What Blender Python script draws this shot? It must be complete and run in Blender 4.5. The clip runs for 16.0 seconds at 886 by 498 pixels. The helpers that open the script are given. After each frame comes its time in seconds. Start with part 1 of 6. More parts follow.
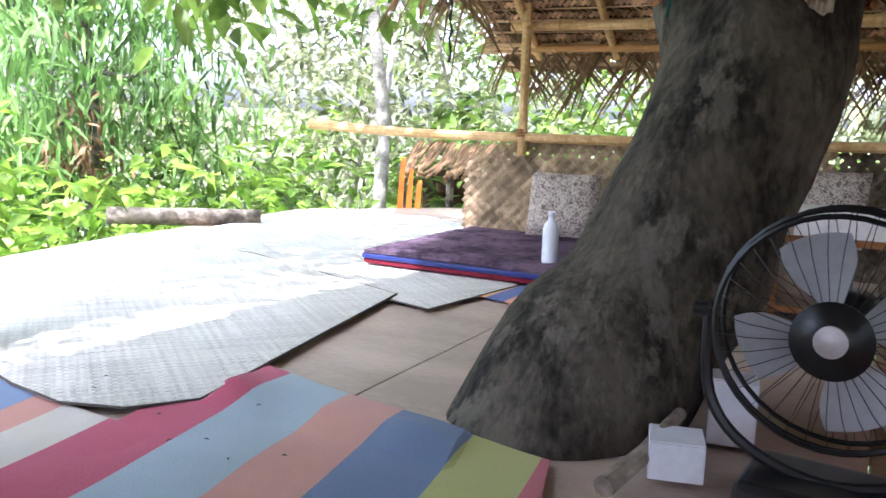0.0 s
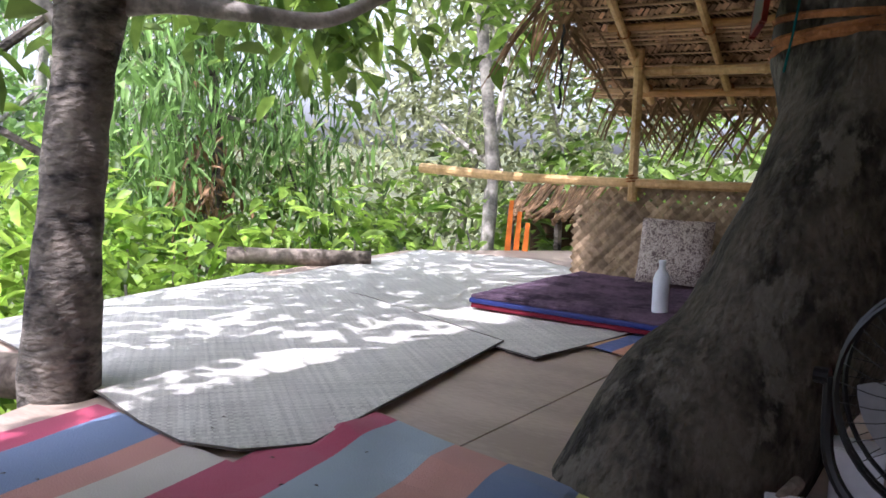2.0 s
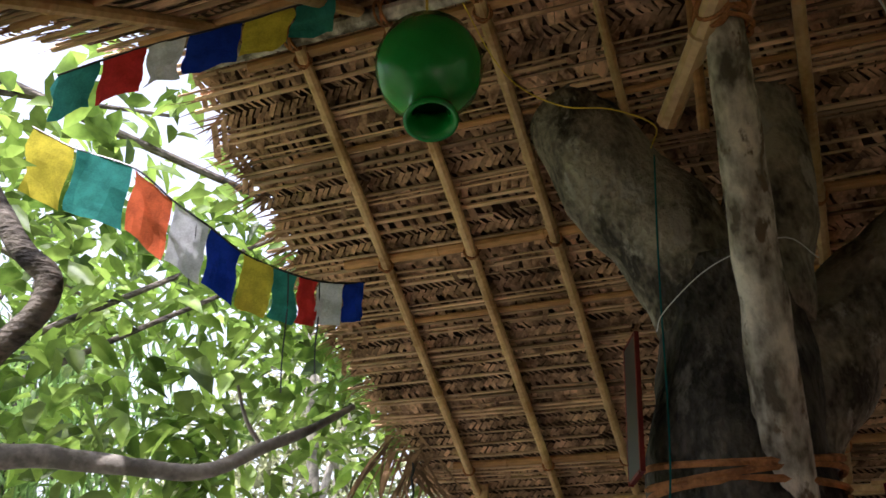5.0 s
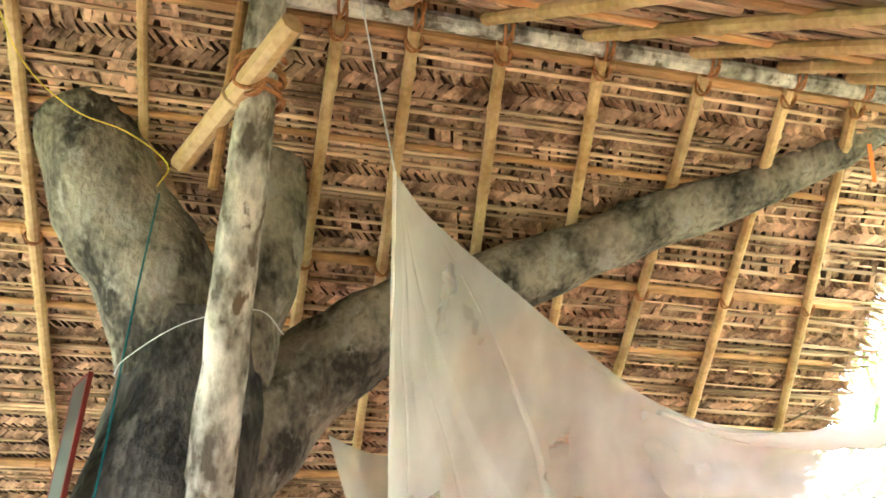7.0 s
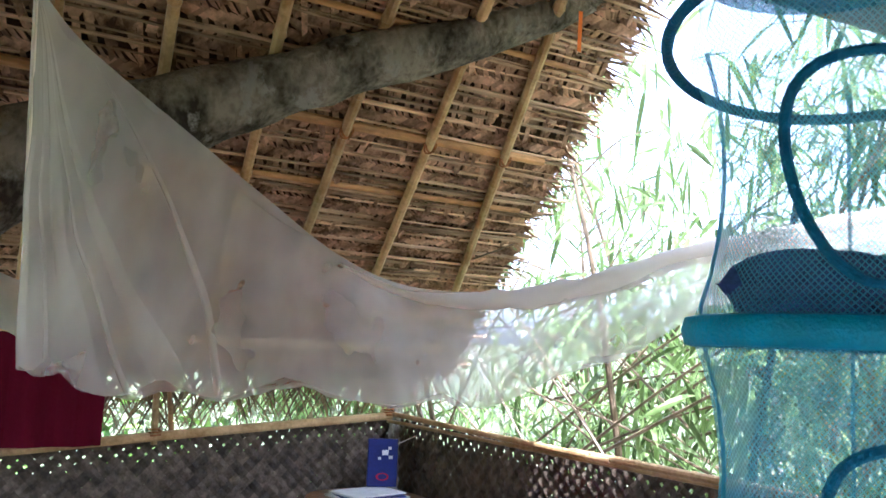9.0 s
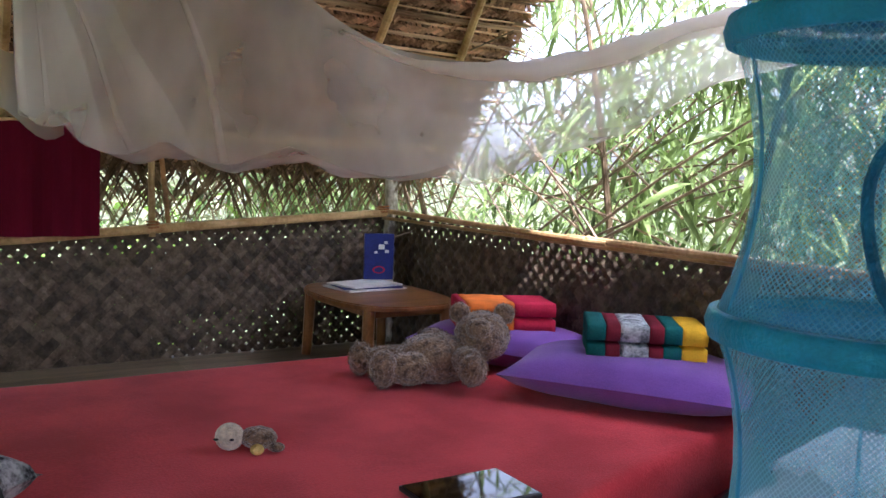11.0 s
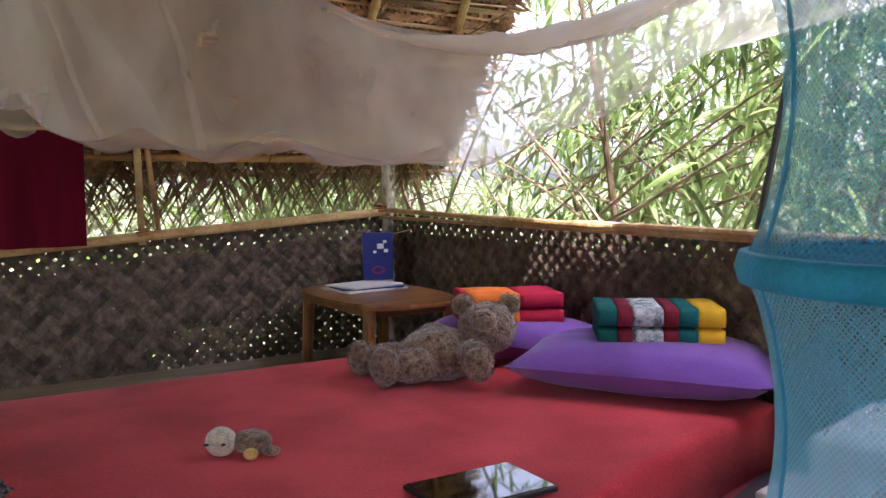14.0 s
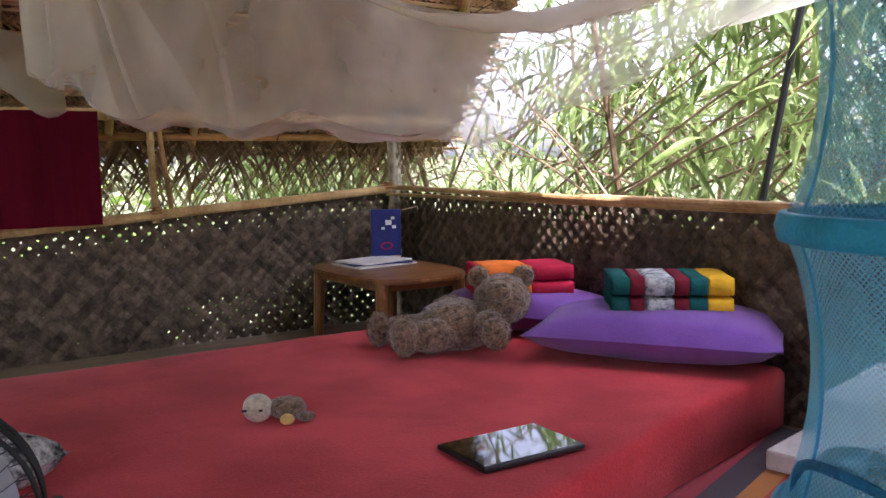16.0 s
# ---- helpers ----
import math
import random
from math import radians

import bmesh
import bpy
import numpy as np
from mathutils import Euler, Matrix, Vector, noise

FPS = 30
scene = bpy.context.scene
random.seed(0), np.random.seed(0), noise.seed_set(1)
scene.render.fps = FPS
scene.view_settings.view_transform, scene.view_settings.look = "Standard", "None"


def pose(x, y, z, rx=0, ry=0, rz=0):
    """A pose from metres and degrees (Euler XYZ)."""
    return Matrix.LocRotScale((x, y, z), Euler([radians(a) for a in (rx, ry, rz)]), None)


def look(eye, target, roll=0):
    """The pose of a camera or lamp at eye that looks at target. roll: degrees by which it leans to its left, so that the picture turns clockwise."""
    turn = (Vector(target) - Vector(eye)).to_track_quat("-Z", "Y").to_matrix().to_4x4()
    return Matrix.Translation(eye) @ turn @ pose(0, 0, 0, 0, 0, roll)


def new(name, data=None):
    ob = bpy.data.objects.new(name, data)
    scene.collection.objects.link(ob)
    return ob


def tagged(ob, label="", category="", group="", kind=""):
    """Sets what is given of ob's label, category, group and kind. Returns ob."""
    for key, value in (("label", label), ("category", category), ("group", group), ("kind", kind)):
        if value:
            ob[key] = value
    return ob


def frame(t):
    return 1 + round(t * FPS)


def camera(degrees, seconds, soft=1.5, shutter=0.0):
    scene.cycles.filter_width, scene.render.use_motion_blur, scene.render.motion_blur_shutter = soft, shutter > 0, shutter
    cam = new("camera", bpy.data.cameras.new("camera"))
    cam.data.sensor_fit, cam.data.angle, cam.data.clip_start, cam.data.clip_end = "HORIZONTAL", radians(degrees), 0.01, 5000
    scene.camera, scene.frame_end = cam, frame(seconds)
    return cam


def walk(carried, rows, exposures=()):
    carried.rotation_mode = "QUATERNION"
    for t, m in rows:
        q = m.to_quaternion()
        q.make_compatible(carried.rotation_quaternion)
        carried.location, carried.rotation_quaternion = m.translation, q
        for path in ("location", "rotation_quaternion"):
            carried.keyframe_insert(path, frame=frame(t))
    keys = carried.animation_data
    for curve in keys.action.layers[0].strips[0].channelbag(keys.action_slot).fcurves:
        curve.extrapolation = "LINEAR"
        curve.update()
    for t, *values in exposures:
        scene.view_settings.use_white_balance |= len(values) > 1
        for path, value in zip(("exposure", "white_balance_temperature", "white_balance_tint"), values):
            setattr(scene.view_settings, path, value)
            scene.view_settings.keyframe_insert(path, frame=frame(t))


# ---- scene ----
FOV = 55.47
cam = camera(FOV, 16.0, 1.5, 0.15)
# seconds, eye, yaw, pitch, lean to the left
ROWS = [
    (0, 0.593, 0.256, 0.550, 27.33, -8.83, 1.98),
    (0.5, 0.576, 0.268, 0.534, 33.61, -8.56, 2.61),
    (1, 0.566, 0.251, 0.534, 38.52, -8.45, 3.40),
    (1.5, 0.586, 0.256, 0.551, 36.93, -8.17, 1.91),
    (2, 0.596, 0.244, 0.582, 34.73, -6.55, 1.94),
    (2.5, 0.595, 0.211, 0.698, 34.22, -0.77, -1.07),
    (2.8, 0.592, 0.203, 0.672, 34.20, 5.70, -2.19),
    (3, 0.603, 0.193, 0.696, 33.60, 8.75, -0.77),
    (3.2, 0.601, 0.191, 0.694, 33.56, 10.33, -0.56),
    (5.3, 0.431, 0.102, 0.601, 18.50, 23.12, -0.94),
    (5.5, 0.444, 0.106, 0.586, 15.80, 23.60, -1.15),
    (6, 0.455, 0.098, 0.623, 3.51, 22.29, -2.65),
    (6.5, 0.466, 0.075, 0.680, -2.79, 22.24, -1.29),
    (7, 0.482, 0.051, 0.797, -13.25, 20.24, 1.07),
    (7.5, 0.497, 0.051, 0.825, -17.55, 21.44, 2.45),
    (8, 0.485, 0.056, 0.856, -24.98, 20.20, 1.84),
    (8.5, 0.577, 0.072, 1.024, -29.14, 10.45, 4.85),
    (9, 0.616, 0.093, 0.972, -32.02, 6.50, 2.27),
    (9.5, 0.589, 0.080, 0.952, -32.65, -0.17, 2.23),
    (9.7, 0.568, 0.076, 0.963, -32.53, -3.27, 1.32),
    (11.8, 0.656, 0.179, 0.767, -34.34, -5.49, 2.31),
    (12, 0.685, 0.174, 0.768, -35.60, -6.45, -0.32),
    (12.5, 0.690, 0.186, 0.761, -36.66, -8.62, 3.73),
    (13, 0.703, 0.190, 0.762, -36.91, -6.14, 2.87),
    (13.5, 0.722, 0.217, 0.750, -36.80, -7.49, 1.86),
    (14, 0.666, 0.234, 0.759, -33.36, -4.49, -0.37),
    (14.5, 0.620, 0.246, 0.720, -32.28, -5.09, -1.28),
    (15, 0.606, 0.205, 0.680, -34.51, -3.62, 0.27),
    (15.5, 0.592, 0.183, 0.716, -35.46, -6.39, -0.43),
    (16, 0.555, 0.218, 0.750, -34.13, -5.91, -0.88),
]


def eye_pose(x, y, z, yaw, pitch, lean):
    a, b = radians(yaw), radians(pitch)
    d = (-math.sin(a) * math.cos(b), math.cos(a) * math.cos(b), math.sin(b))
    return look((x, y, z), (x + d[0], y + d[1], z + d[2]), lean)


EXPOSURES = [(0.0, 1.75, 5350, 20), (0.8, 0.85, 5450, 22), (2.0, 0.6, 5550, 25), (2.6, 0.4, 5650, 28), (3.2, 0.15, 5700, 28), (5.3, 0.85, 5900, 20), (6.0, 2.35, 6000, 18), (6.5, 3.3, 5950, 18), (7.0, 3.6, 5600, 15), (8.1, 3.5, 4650, 9), (8.7, 2.7, 4800, 14), (9.1, 1.85, 4850, 18), (9.5, 1.35, 4950, 21), (9.8, 1.35, 5050, 22), (11.8, 1.75, 5400, 23), (13.5, 1.75, 5500, 24), (14.5, 1.7, 5700, 28), (16.0, 1.7, 5700, 28)]
walk(cam, [(r[0], eye_pose(*r[1:])) for r in ROWS], EXPOSURES)

# ---- light ----
SUN_AZ, SUN_EL = 190.0, 62.0
world = bpy.data.worlds.new("world")
scene.world = world
world.use_nodes = True
wn = world.node_tree.nodes
sky = wn.new("ShaderNodeTexSky")
sky.sky_type, sky.sun_disc = "NISHITA", False
sky.sun_elevation, sky.sun_rotation = radians(SUN_EL), radians(SUN_AZ)
sky.air_density, sky.dust_density = 1.0, 4.0
bg = wn["Background"]
bg.inputs["Strength"].default_value = 0.15
haze = wn.new("ShaderNodeHueSaturation")
haze.inputs["Saturation"].default_value, haze.inputs["Value"].default_value = 0.35, 2.2
world.node_tree.links.new(sky.outputs[0], haze.inputs["Color"])
world.node_tree.links.new(haze.outputs[0], bg.inputs["Color"])
sun_data = bpy.data.lights.new("sun", "SUN")
sun_data.energy, sun_data.angle, sun_data.color = 4.6, radians(0.6), (1.0, 0.95, 0.86)
sun = new("sun", sun_data)
az, el = radians(SUN_AZ), radians(SUN_EL)
SUN_DIR = Vector((math.sin(az) * math.cos(el), math.cos(az) * math.cos(el), math.sin(el)))
sun.matrix_world = look(SUN_DIR * 20, (0, 0, 0))


# ---- materials ----
def material(name, color, rough=0.7, vary=0.25, scale=8.0, bump=0.3, bump_scale=40.0, stretch=(1, 1, 1), metal=0.0, tint=None,
             random_amount=0.0, through_light=0.0, island=0.0, spec=0.35, sheen=0.0, patch=None):
    """Principled surface with colour variation at two scales and fine relief."""
    m = bpy.data.materials.new(name)
    m.use_nodes = True
    nt = m.node_tree
    n, l = nt.nodes, nt.links
    b = n["Principled BSDF"]
    b.inputs["Roughness"].default_value = rough
    b.inputs["Metallic"].default_value = metal
    b.inputs["Specular IOR Level"].default_value = spec
    b.inputs["Sheen Weight"].default_value = sheen
    tc = n.new("ShaderNodeTexCoord")
    mp = n.new("ShaderNodeMapping")
    mp.inputs["Scale"].default_value = stretch
    l.new(tc.outputs["Object"], mp.inputs["Vector"])
    big = n.new("ShaderNodeTexNoise")
    big.inputs["Scale"].default_value, big.inputs["Detail"].default_value = scale, 4
    l.new(mp.outputs[0], big.inputs["Vector"])
    fine = n.new("ShaderNodeTexNoise")
    fine.inputs["Scale"].default_value, fine.inputs["Detail"].default_value = bump_scale, 5
    l.new(mp.outputs[0], fine.inputs["Vector"])
    add = n.new("ShaderNodeMath")
    add.operation = "MULTIPLY_ADD"
    add.inputs[1].default_value = 0.45
    l.new(fine.outputs["Fac"], add.inputs[0])
    l.new(big.outputs["Fac"], add.inputs[2])
    ramp = n.new("ShaderNodeMapRange")
    ramp.inputs["From Min"].default_value, ramp.inputs["From Max"].default_value = 0.56, 0.88
    l.new(add.outputs[0], ramp.inputs["Value"])
    mix = n.new("ShaderNodeMix")
    mix.data_type = "RGBA"
    c2 = tint or color
    lo = tuple(max(0.0, v * (1 - vary)) for v in color)
    hi = tuple(min(1.0, v * (1 + vary)) for v in c2)
    mix.inputs["A"].default_value, mix.inputs["B"].default_value = (*lo, 1), (*hi, 1)
    l.new(ramp.outputs[0], mix.inputs["Factor"])
    out = mix.outputs["Result"]
    if patch:
        # lichen-like patches: colour, size, threshold
        pn = n.new("ShaderNodeTexNoise")
        pn.inputs["Scale"].default_value, pn.inputs["Detail"].default_value, pn.inputs["Roughness"].default_value = patch[1], 8, 0.65
        l.new(mp.outputs[0], pn.inputs["Vector"])
        pr = n.new("ShaderNodeMapRange")
        pr.inputs["From Min"].default_value, pr.inputs["From Max"].default_value = patch[2], patch[2] + 0.06
        l.new(pn.outputs["Fac"], pr.inputs["Value"])
        pm = n.new("ShaderNodeMix")
        pm.data_type = "RGBA"
        pm.inputs["B"].default_value = (*patch[0], 1)
        l.new(pr.outputs[0], pm.inputs["Factor"])
        l.new(out, pm.inputs["A"])
        out = pm.outputs["Result"]
    if random_amount or island:
        hsv = n.new("ShaderNodeHueSaturation")
        if random_amount:
            src = n.new("ShaderNodeObjectInfo").outputs["Random"]
            amount = random_amount
        else:
            src = n.new("ShaderNodeNewGeometry").outputs["Random Per Island"]
            amount = island
        mr = n.new("ShaderNodeMapRange")
        mr.inputs["To Min"].default_value, mr.inputs["To Max"].default_value = 1 - amount, 1 + amount
        l.new(src, mr.inputs["Value"])
        l.new(mr.outputs[0], hsv.inputs["Value"])
        l.new(out, hsv.inputs["Color"])
        out = hsv.outputs["Color"]
    l.new(out, b.inputs["Base Color"])
    if bump:
        bp = n.new("ShaderNodeBump")
        bp.inputs["Strength"].default_value, bp.inputs["Distance"].default_value = bump, 0.02 if patch else 0.01
        l.new(fine.outputs["Fac"], bp.inputs["Height"])
        l.new(bp.outputs[0], b.inputs["Normal"])
    if through_light:
        tr = n.new("ShaderNodeBsdfTranslucent")
        l.new(out, tr.inputs["Color"])
        mx = n.new("ShaderNodeMixShader")
        mx.inputs[0].default_value = through_light
        l.new(b.outputs[0], mx.inputs[1])
        l.new(tr.outputs[0], mx.inputs[2])
        l.new(mx.outputs[0], n["Material Output"].inputs["Surface"])
    return m


def netting(name, color, cover, mesh_scale=0.0, glow=0.5):
    """Thin open fabric: part of the light goes straight through, the rest is scattered."""
    m = bpy.data.materials.new(name)
    m.use_nodes = True
    n, l = m.node_tree.nodes, m.node_tree.links
    n.remove(n["Principled BSDF"])
    tc = n.new("ShaderNodeTexCoord")
    no = n.new("ShaderNodeTexNoise")
    no.inputs["Scale"].default_value, no.inputs["Detail"].default_value = 5.0, 3
    mpn = n.new("ShaderNodeMapping")
    mpn.inputs["Scale"].default_value = (1.0, 1.0, 0.7)
    l.new(tc.outputs["Object"], mpn.inputs["Vector"])
    l.new(mpn.outputs[0], no.inputs["Vector"])
    mr = n.new("ShaderNodeMapRange")
    mr.inputs["From Min"].default_value, mr.inputs["From Max"].default_value = 0.32, 0.68
    mr.inputs["To Min"].default_value, mr.inputs["To Max"].default_value = cover - 0.07, cover + 0.09
    l.new(no.outputs["Fac"], mr.inputs["Value"])
    share = mr.outputs[0]
    if mesh_scale:
        sub = n.new("ShaderNodeVectorMath")
        sub.operation = "SUBTRACT"
        sub.inputs[1].default_value = (1.485, 0.645, 0.0)
        l.new(tc.outputs["Object"], sub.inputs[0])
        sep = n.new("ShaderNodeSeparateXYZ")
        l.new(sub.outputs[0], sep.inputs[0])
        turn = n.new("ShaderNodeMath")
        turn.operation = "ARCTAN2"
        l.new(sep.outputs["Y"], turn.inputs[0])
        l.new(sep.outputs["X"], turn.inputs[1])
        arc = n.new("ShaderNodeMath")
        arc.operation = "MULTIPLY"
        arc.inputs[1].default_value = 0.155
        l.new(turn.outputs[0], arc.inputs[0])
        waves = []
        for op in ("ADD", "SUBTRACT"):
            ad = n.new("ShaderNodeMath")
            ad.operation = op
            l.new(arc.outputs[0], ad.inputs[0])
            l.new(sep.outputs["Z"], ad.inputs[1])
            mu = n.new("ShaderNodeMath")
            mu.operation = "MULTIPLY"
            mu.inputs[1].default_value = mesh_scale
            l.new(ad.outputs[0], mu.inputs[0])
            si = n.new("ShaderNodeMath")
            si.operation = "SINE"
            l.new(mu.outputs[0], si.inputs[0])
            waves.append(si)
        mx2 = n.new("ShaderNodeMath")
        mx2.operation = "MAXIMUM"
        l.new(waves[0].outputs[0], mx2.inputs[0])
        l.new(waves[1].outputs[0], mx2.inputs[1])
        thr = n.new("ShaderNodeMapRange")
        thr.inputs["From Min"].default_value, thr.inputs["From Max"].default_value = 0.55, 0.95
        thr.inputs["To Min"].default_value, thr.inputs["To Max"].default_value = -0.05, 0.15
        l.new(mx2.outputs[0], thr.inputs["Value"])
        tot = n.new("ShaderNodeMath")
        tot.operation = "ADD"
        tot.use_clamp = True
        l.new(thr.outputs[0], tot.inputs[0])
        l.new(mr.outputs[0], tot.inputs[1])
        share = tot.outputs[0]
    di = n.new("ShaderNodeBsdfDiffuse")
    di.inputs["Color"].default_value = (*color, 1)
    tr = n.new("ShaderNodeBsdfTranslucent")
    tr.inputs["Color"].default_value = (*color, 1)
    cloth = n.new("ShaderNodeMixShader")
    cloth.inputs[0].default_value = glow
    l.new(di.outputs[0], cloth.inputs[1])
    l.new(tr.outputs[0], cloth.inputs[2])
    clear = n.new("ShaderNodeBsdfTransparent")
    mx = n.new("ShaderNodeMixShader")
    l.new(share, mx.inputs[0])
    l.new(clear.outputs[0], mx.inputs[1])
    l.new(cloth.outputs[0], mx.inputs[2])
    l.new(mx.outputs[0], n["Material Output"].inputs["Surface"])
    return m


def striped(name, stops, direction, rough=0.85, vary=0.12):
    """Woven cloth with plain stripes across a direction; stops are (metres, colour)."""
    m = material(name, (0.5, 0.5, 0.5), rough, 0.1, 6, 0.25, 260, spec=0.15, sheen=0.2)
    n, l = m.node_tree.nodes, m.node_tree.links
    b = n["Principled BSDF"]
    tc = n.new("ShaderNodeTexCoord")
    dot = n.new("ShaderNodeVectorMath")
    dot.operation = "DOT_PRODUCT"
    dot.inputs[1].default_value = (*direction, 0)
    l.new(tc.outputs["Object"], dot.inputs[0])
    lo, hi = stops[0][0], stops[-1][0]
    mr = n.new("ShaderNodeMapRange")
    mr.inputs["From Min"].default_value, mr.inputs["From Max"].default_value = lo, hi
    l.new(dot.outputs["Value"], mr.inputs["Value"])
    cr = n.new("ShaderNodeValToRGB")
    cr.color_ramp.interpolation = "CONSTANT"
    e = cr.color_ramp.elements
    e[0].position, e[0].color = 0.0, (*stops[0][1], 1)
    e[1].position, e[1].color = 1.0, (*stops[-1][1], 1)
    for s, c in stops[1:-1]:
        k = e.new((s - lo) / (hi - lo))
        k.color = (*c, 1)
    l.new(mr.outputs[0], cr.inputs[0])
    no = n.new("ShaderNodeTexNoise")
    no.inputs["Scale"].default_value, no.inputs["Detail"].default_value = 7.0, 6
    l.new(tc.outputs["Object"], no.inputs["Vector"])
    mr2 = n.new("ShaderNodeMapRange")
    mr2.inputs["To Min"].default_value, mr2.inputs["To Max"].default_value = 1 - vary, 1 + vary
    l.new(no.outputs["Fac"], mr2.inputs["Value"])
    hs = n.new("ShaderNodeHueSaturation")
    l.new(cr.outputs["Color"], hs.inputs["Color"])
    l.new(mr2.outputs[0], hs.inputs["Value"])
    l.new(hs.outputs["Color"], b.inputs["Base Color"])
    return m


def woven(name, dark, light, size, angle):
    """Fine plaited reed mat: two crossed sets of splints with uneven colour."""
    m = material(name, light, 0.6, 0.15, 3, 0.0, 30, spec=0.3)
    n, l = m.node_tree.nodes, m.node_tree.links
    b = n["Principled BSDF"]
    tc = n.new("ShaderNodeTexCoord")
    mp = n.new("ShaderNodeMapping")
    mp.inputs["Rotation"].default_value = (0, 0, radians(angle))
    l.new(tc.outputs["Object"], mp.inputs["Vector"])
    ck = n.new("ShaderNodeTexChecker")
    ck.inputs["Scale"].default_value = 1 / size
    l.new(mp.outputs[0], ck.inputs["Vector"])
    layers = []
    for stretch in ((90, 2.5, 1), (2.5, 90, 1)):
        m2 = n.new("ShaderNodeMapping")
        m2.inputs["Scale"].default_value = stretch
        l.new(mp.outputs[0], m2.inputs["Vector"])
        no = n.new("ShaderNodeTexNoise")
        no.inputs["Scale"].default_value, no.inputs["Detail"].default_value = 1.0, 3
        l.new(m2.outputs[0], no.inputs["Vector"])
        layers.append(no)
    mix = n.new("ShaderNodeMix")
    l.new(ck.outputs["Fac"], mix.inputs["Factor"])
    l.new(layers[0].outputs["Fac"], mix.inputs["A"])
    l.new(layers[1].outputs["Fac"], mix.inputs["B"])
    big = n.new("ShaderNodeTexNoise")
    big.inputs["Scale"].default_value, big.inputs["Detail"].default_value = 4, 5
    l.new(tc.outputs["Object"], big.inputs["Vector"])
    ad = n.new("ShaderNodeMath")
    ad.operation = "MULTIPLY_ADD"
    ad.inputs[1].default_value = 0.35
    l.new(big.outputs["Fac"], ad.inputs[0])
    l.new(mix.outputs["Result"], ad.inputs[2])
    cr = n.new("ShaderNodeValToRGB")
    cr.color_ramp.elements[0].position, cr.color_ramp.elements[0].color = 0.42, (*dark, 1)
    cr.color_ramp.elements[1].position, cr.color_ramp.elements[1].color = 0.82, (*light, 1)
    l.new(ad.outputs[0], cr.inputs[0])
    l.new(cr.outputs["Color"], b.inputs["Base Color"])
    bp = n.new("ShaderNodeBump")
    bp.inputs["Strength"].default_value, bp.inputs["Distance"].default_value = 0.35, 0.004
    l.new(mix.outputs["Result"], bp.inputs["Height"])
    l.new(bp.outputs[0], b.inputs["Normal"])
    return m


# One tree's bark: lower trunk darker for shade, limbs paler for daylight and lichen.
M_BARK_SHADED = material("shaded_grey_bark", (0.036, 0.03, 0.021), 0.92, 0.6, 9.0, 1.0, 60, (1, 1, 0.6), tint=(0.07, 0.059, 0.043), patch=((0.12, 0.106, 0.08), 10.0, 0.56))
M_BARK_LIT = material("lit_lichened_bark", (0.085, 0.068, 0.045), 0.92, 0.6, 7.0, 1.0, 55, (1, 1, 0.7), tint=(0.20, 0.17, 0.12), patch=((0.31, 0.28, 0.22), 9.0, 0.565))
M_BARK_PALE = material("pale_bark", (0.22, 0.18, 0.12), 0.9, 0.5, 11.0, 0.7, 40, (1.2, 1.2, 0.7), tint=(0.48, 0.43, 0.34), patch=((0.15, 0.105, 0.06), 12.0, 0.58))
M_BARK_SLIM = material("slim_bark", (0.06, 0.05, 0.042), 0.9, 0.7, 7.0, 1.0, 34, (1, 1, 2.2), tint=(0.13, 0.11, 0.088), patch=((0.22, 0.18, 0.14), 8.0, 0.6))
M_BARK_TWIG = material("twig_bark", (0.30, 0.27, 0.23), 0.9, 0.5, 10, 0.5, 50)
M_BAMBOO = material("dry_bamboo", (0.52, 0.30, 0.10), 0.45, 0.3, 6, 0.12, 60, (1, 1, 1), tint=(0.52, 0.35, 0.16), random_amount=0.18)
M_BAMBOO_SPLIT = material("split_bamboo", (0.46, 0.24, 0.085), 0.6, 0.35, 8, 0.2, 70, (0.3, 1, 1), random_amount=0.25)
M_ROPE = material("coir_rope", (0.36, 0.15, 0.05), 0.95, 0.35, 30, 0.8, 160)
M_THATCH = material("dry_palm_leaf", (0.24, 0.125, 0.06), 0.8, 0.4, 10, 0.35, 70, (1, 1, 1), tint=(0.46, 0.28, 0.16), island=0.45, through_light=0.12)
M_THATCH_STICK = material("palm_rib", (0.40, 0.235, 0.115), 0.7, 0.4, 12, 0.3, 60, (0.2, 1, 1), tint=(0.52, 0.35, 0.2), island=0.5)
# Upper thatch layer; shade between the courses is put into its dark brown.
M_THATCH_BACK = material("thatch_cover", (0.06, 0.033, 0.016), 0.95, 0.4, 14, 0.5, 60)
M_FRINGE = material("palm_fringe", (0.22, 0.13, 0.065), 0.8, 0.35, 10, 0.2, 50, island=0.4, through_light=0.12)
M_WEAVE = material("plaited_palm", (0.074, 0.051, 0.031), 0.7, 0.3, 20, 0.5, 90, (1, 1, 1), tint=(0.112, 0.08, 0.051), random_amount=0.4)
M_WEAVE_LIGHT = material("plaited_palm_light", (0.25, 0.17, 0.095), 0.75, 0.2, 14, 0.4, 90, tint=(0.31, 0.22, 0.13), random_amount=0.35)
M_PLY = material("plywood", (0.42, 0.32, 0.245), 0.5, 0.12, 2.0, 0.08, 45, (0.8, 2.5, 1), tint=(0.46, 0.36, 0.28))
M_FLOOR = material("worn_floor_board", (0.24, 0.18, 0.11), 0.5, 0.3, 3.0, 0.15, 40, (0.5, 5, 1))
M_MAT = woven("reed_mat", (0.30, 0.285, 0.25), (0.66, 0.63, 0.56), 0.011, 38)
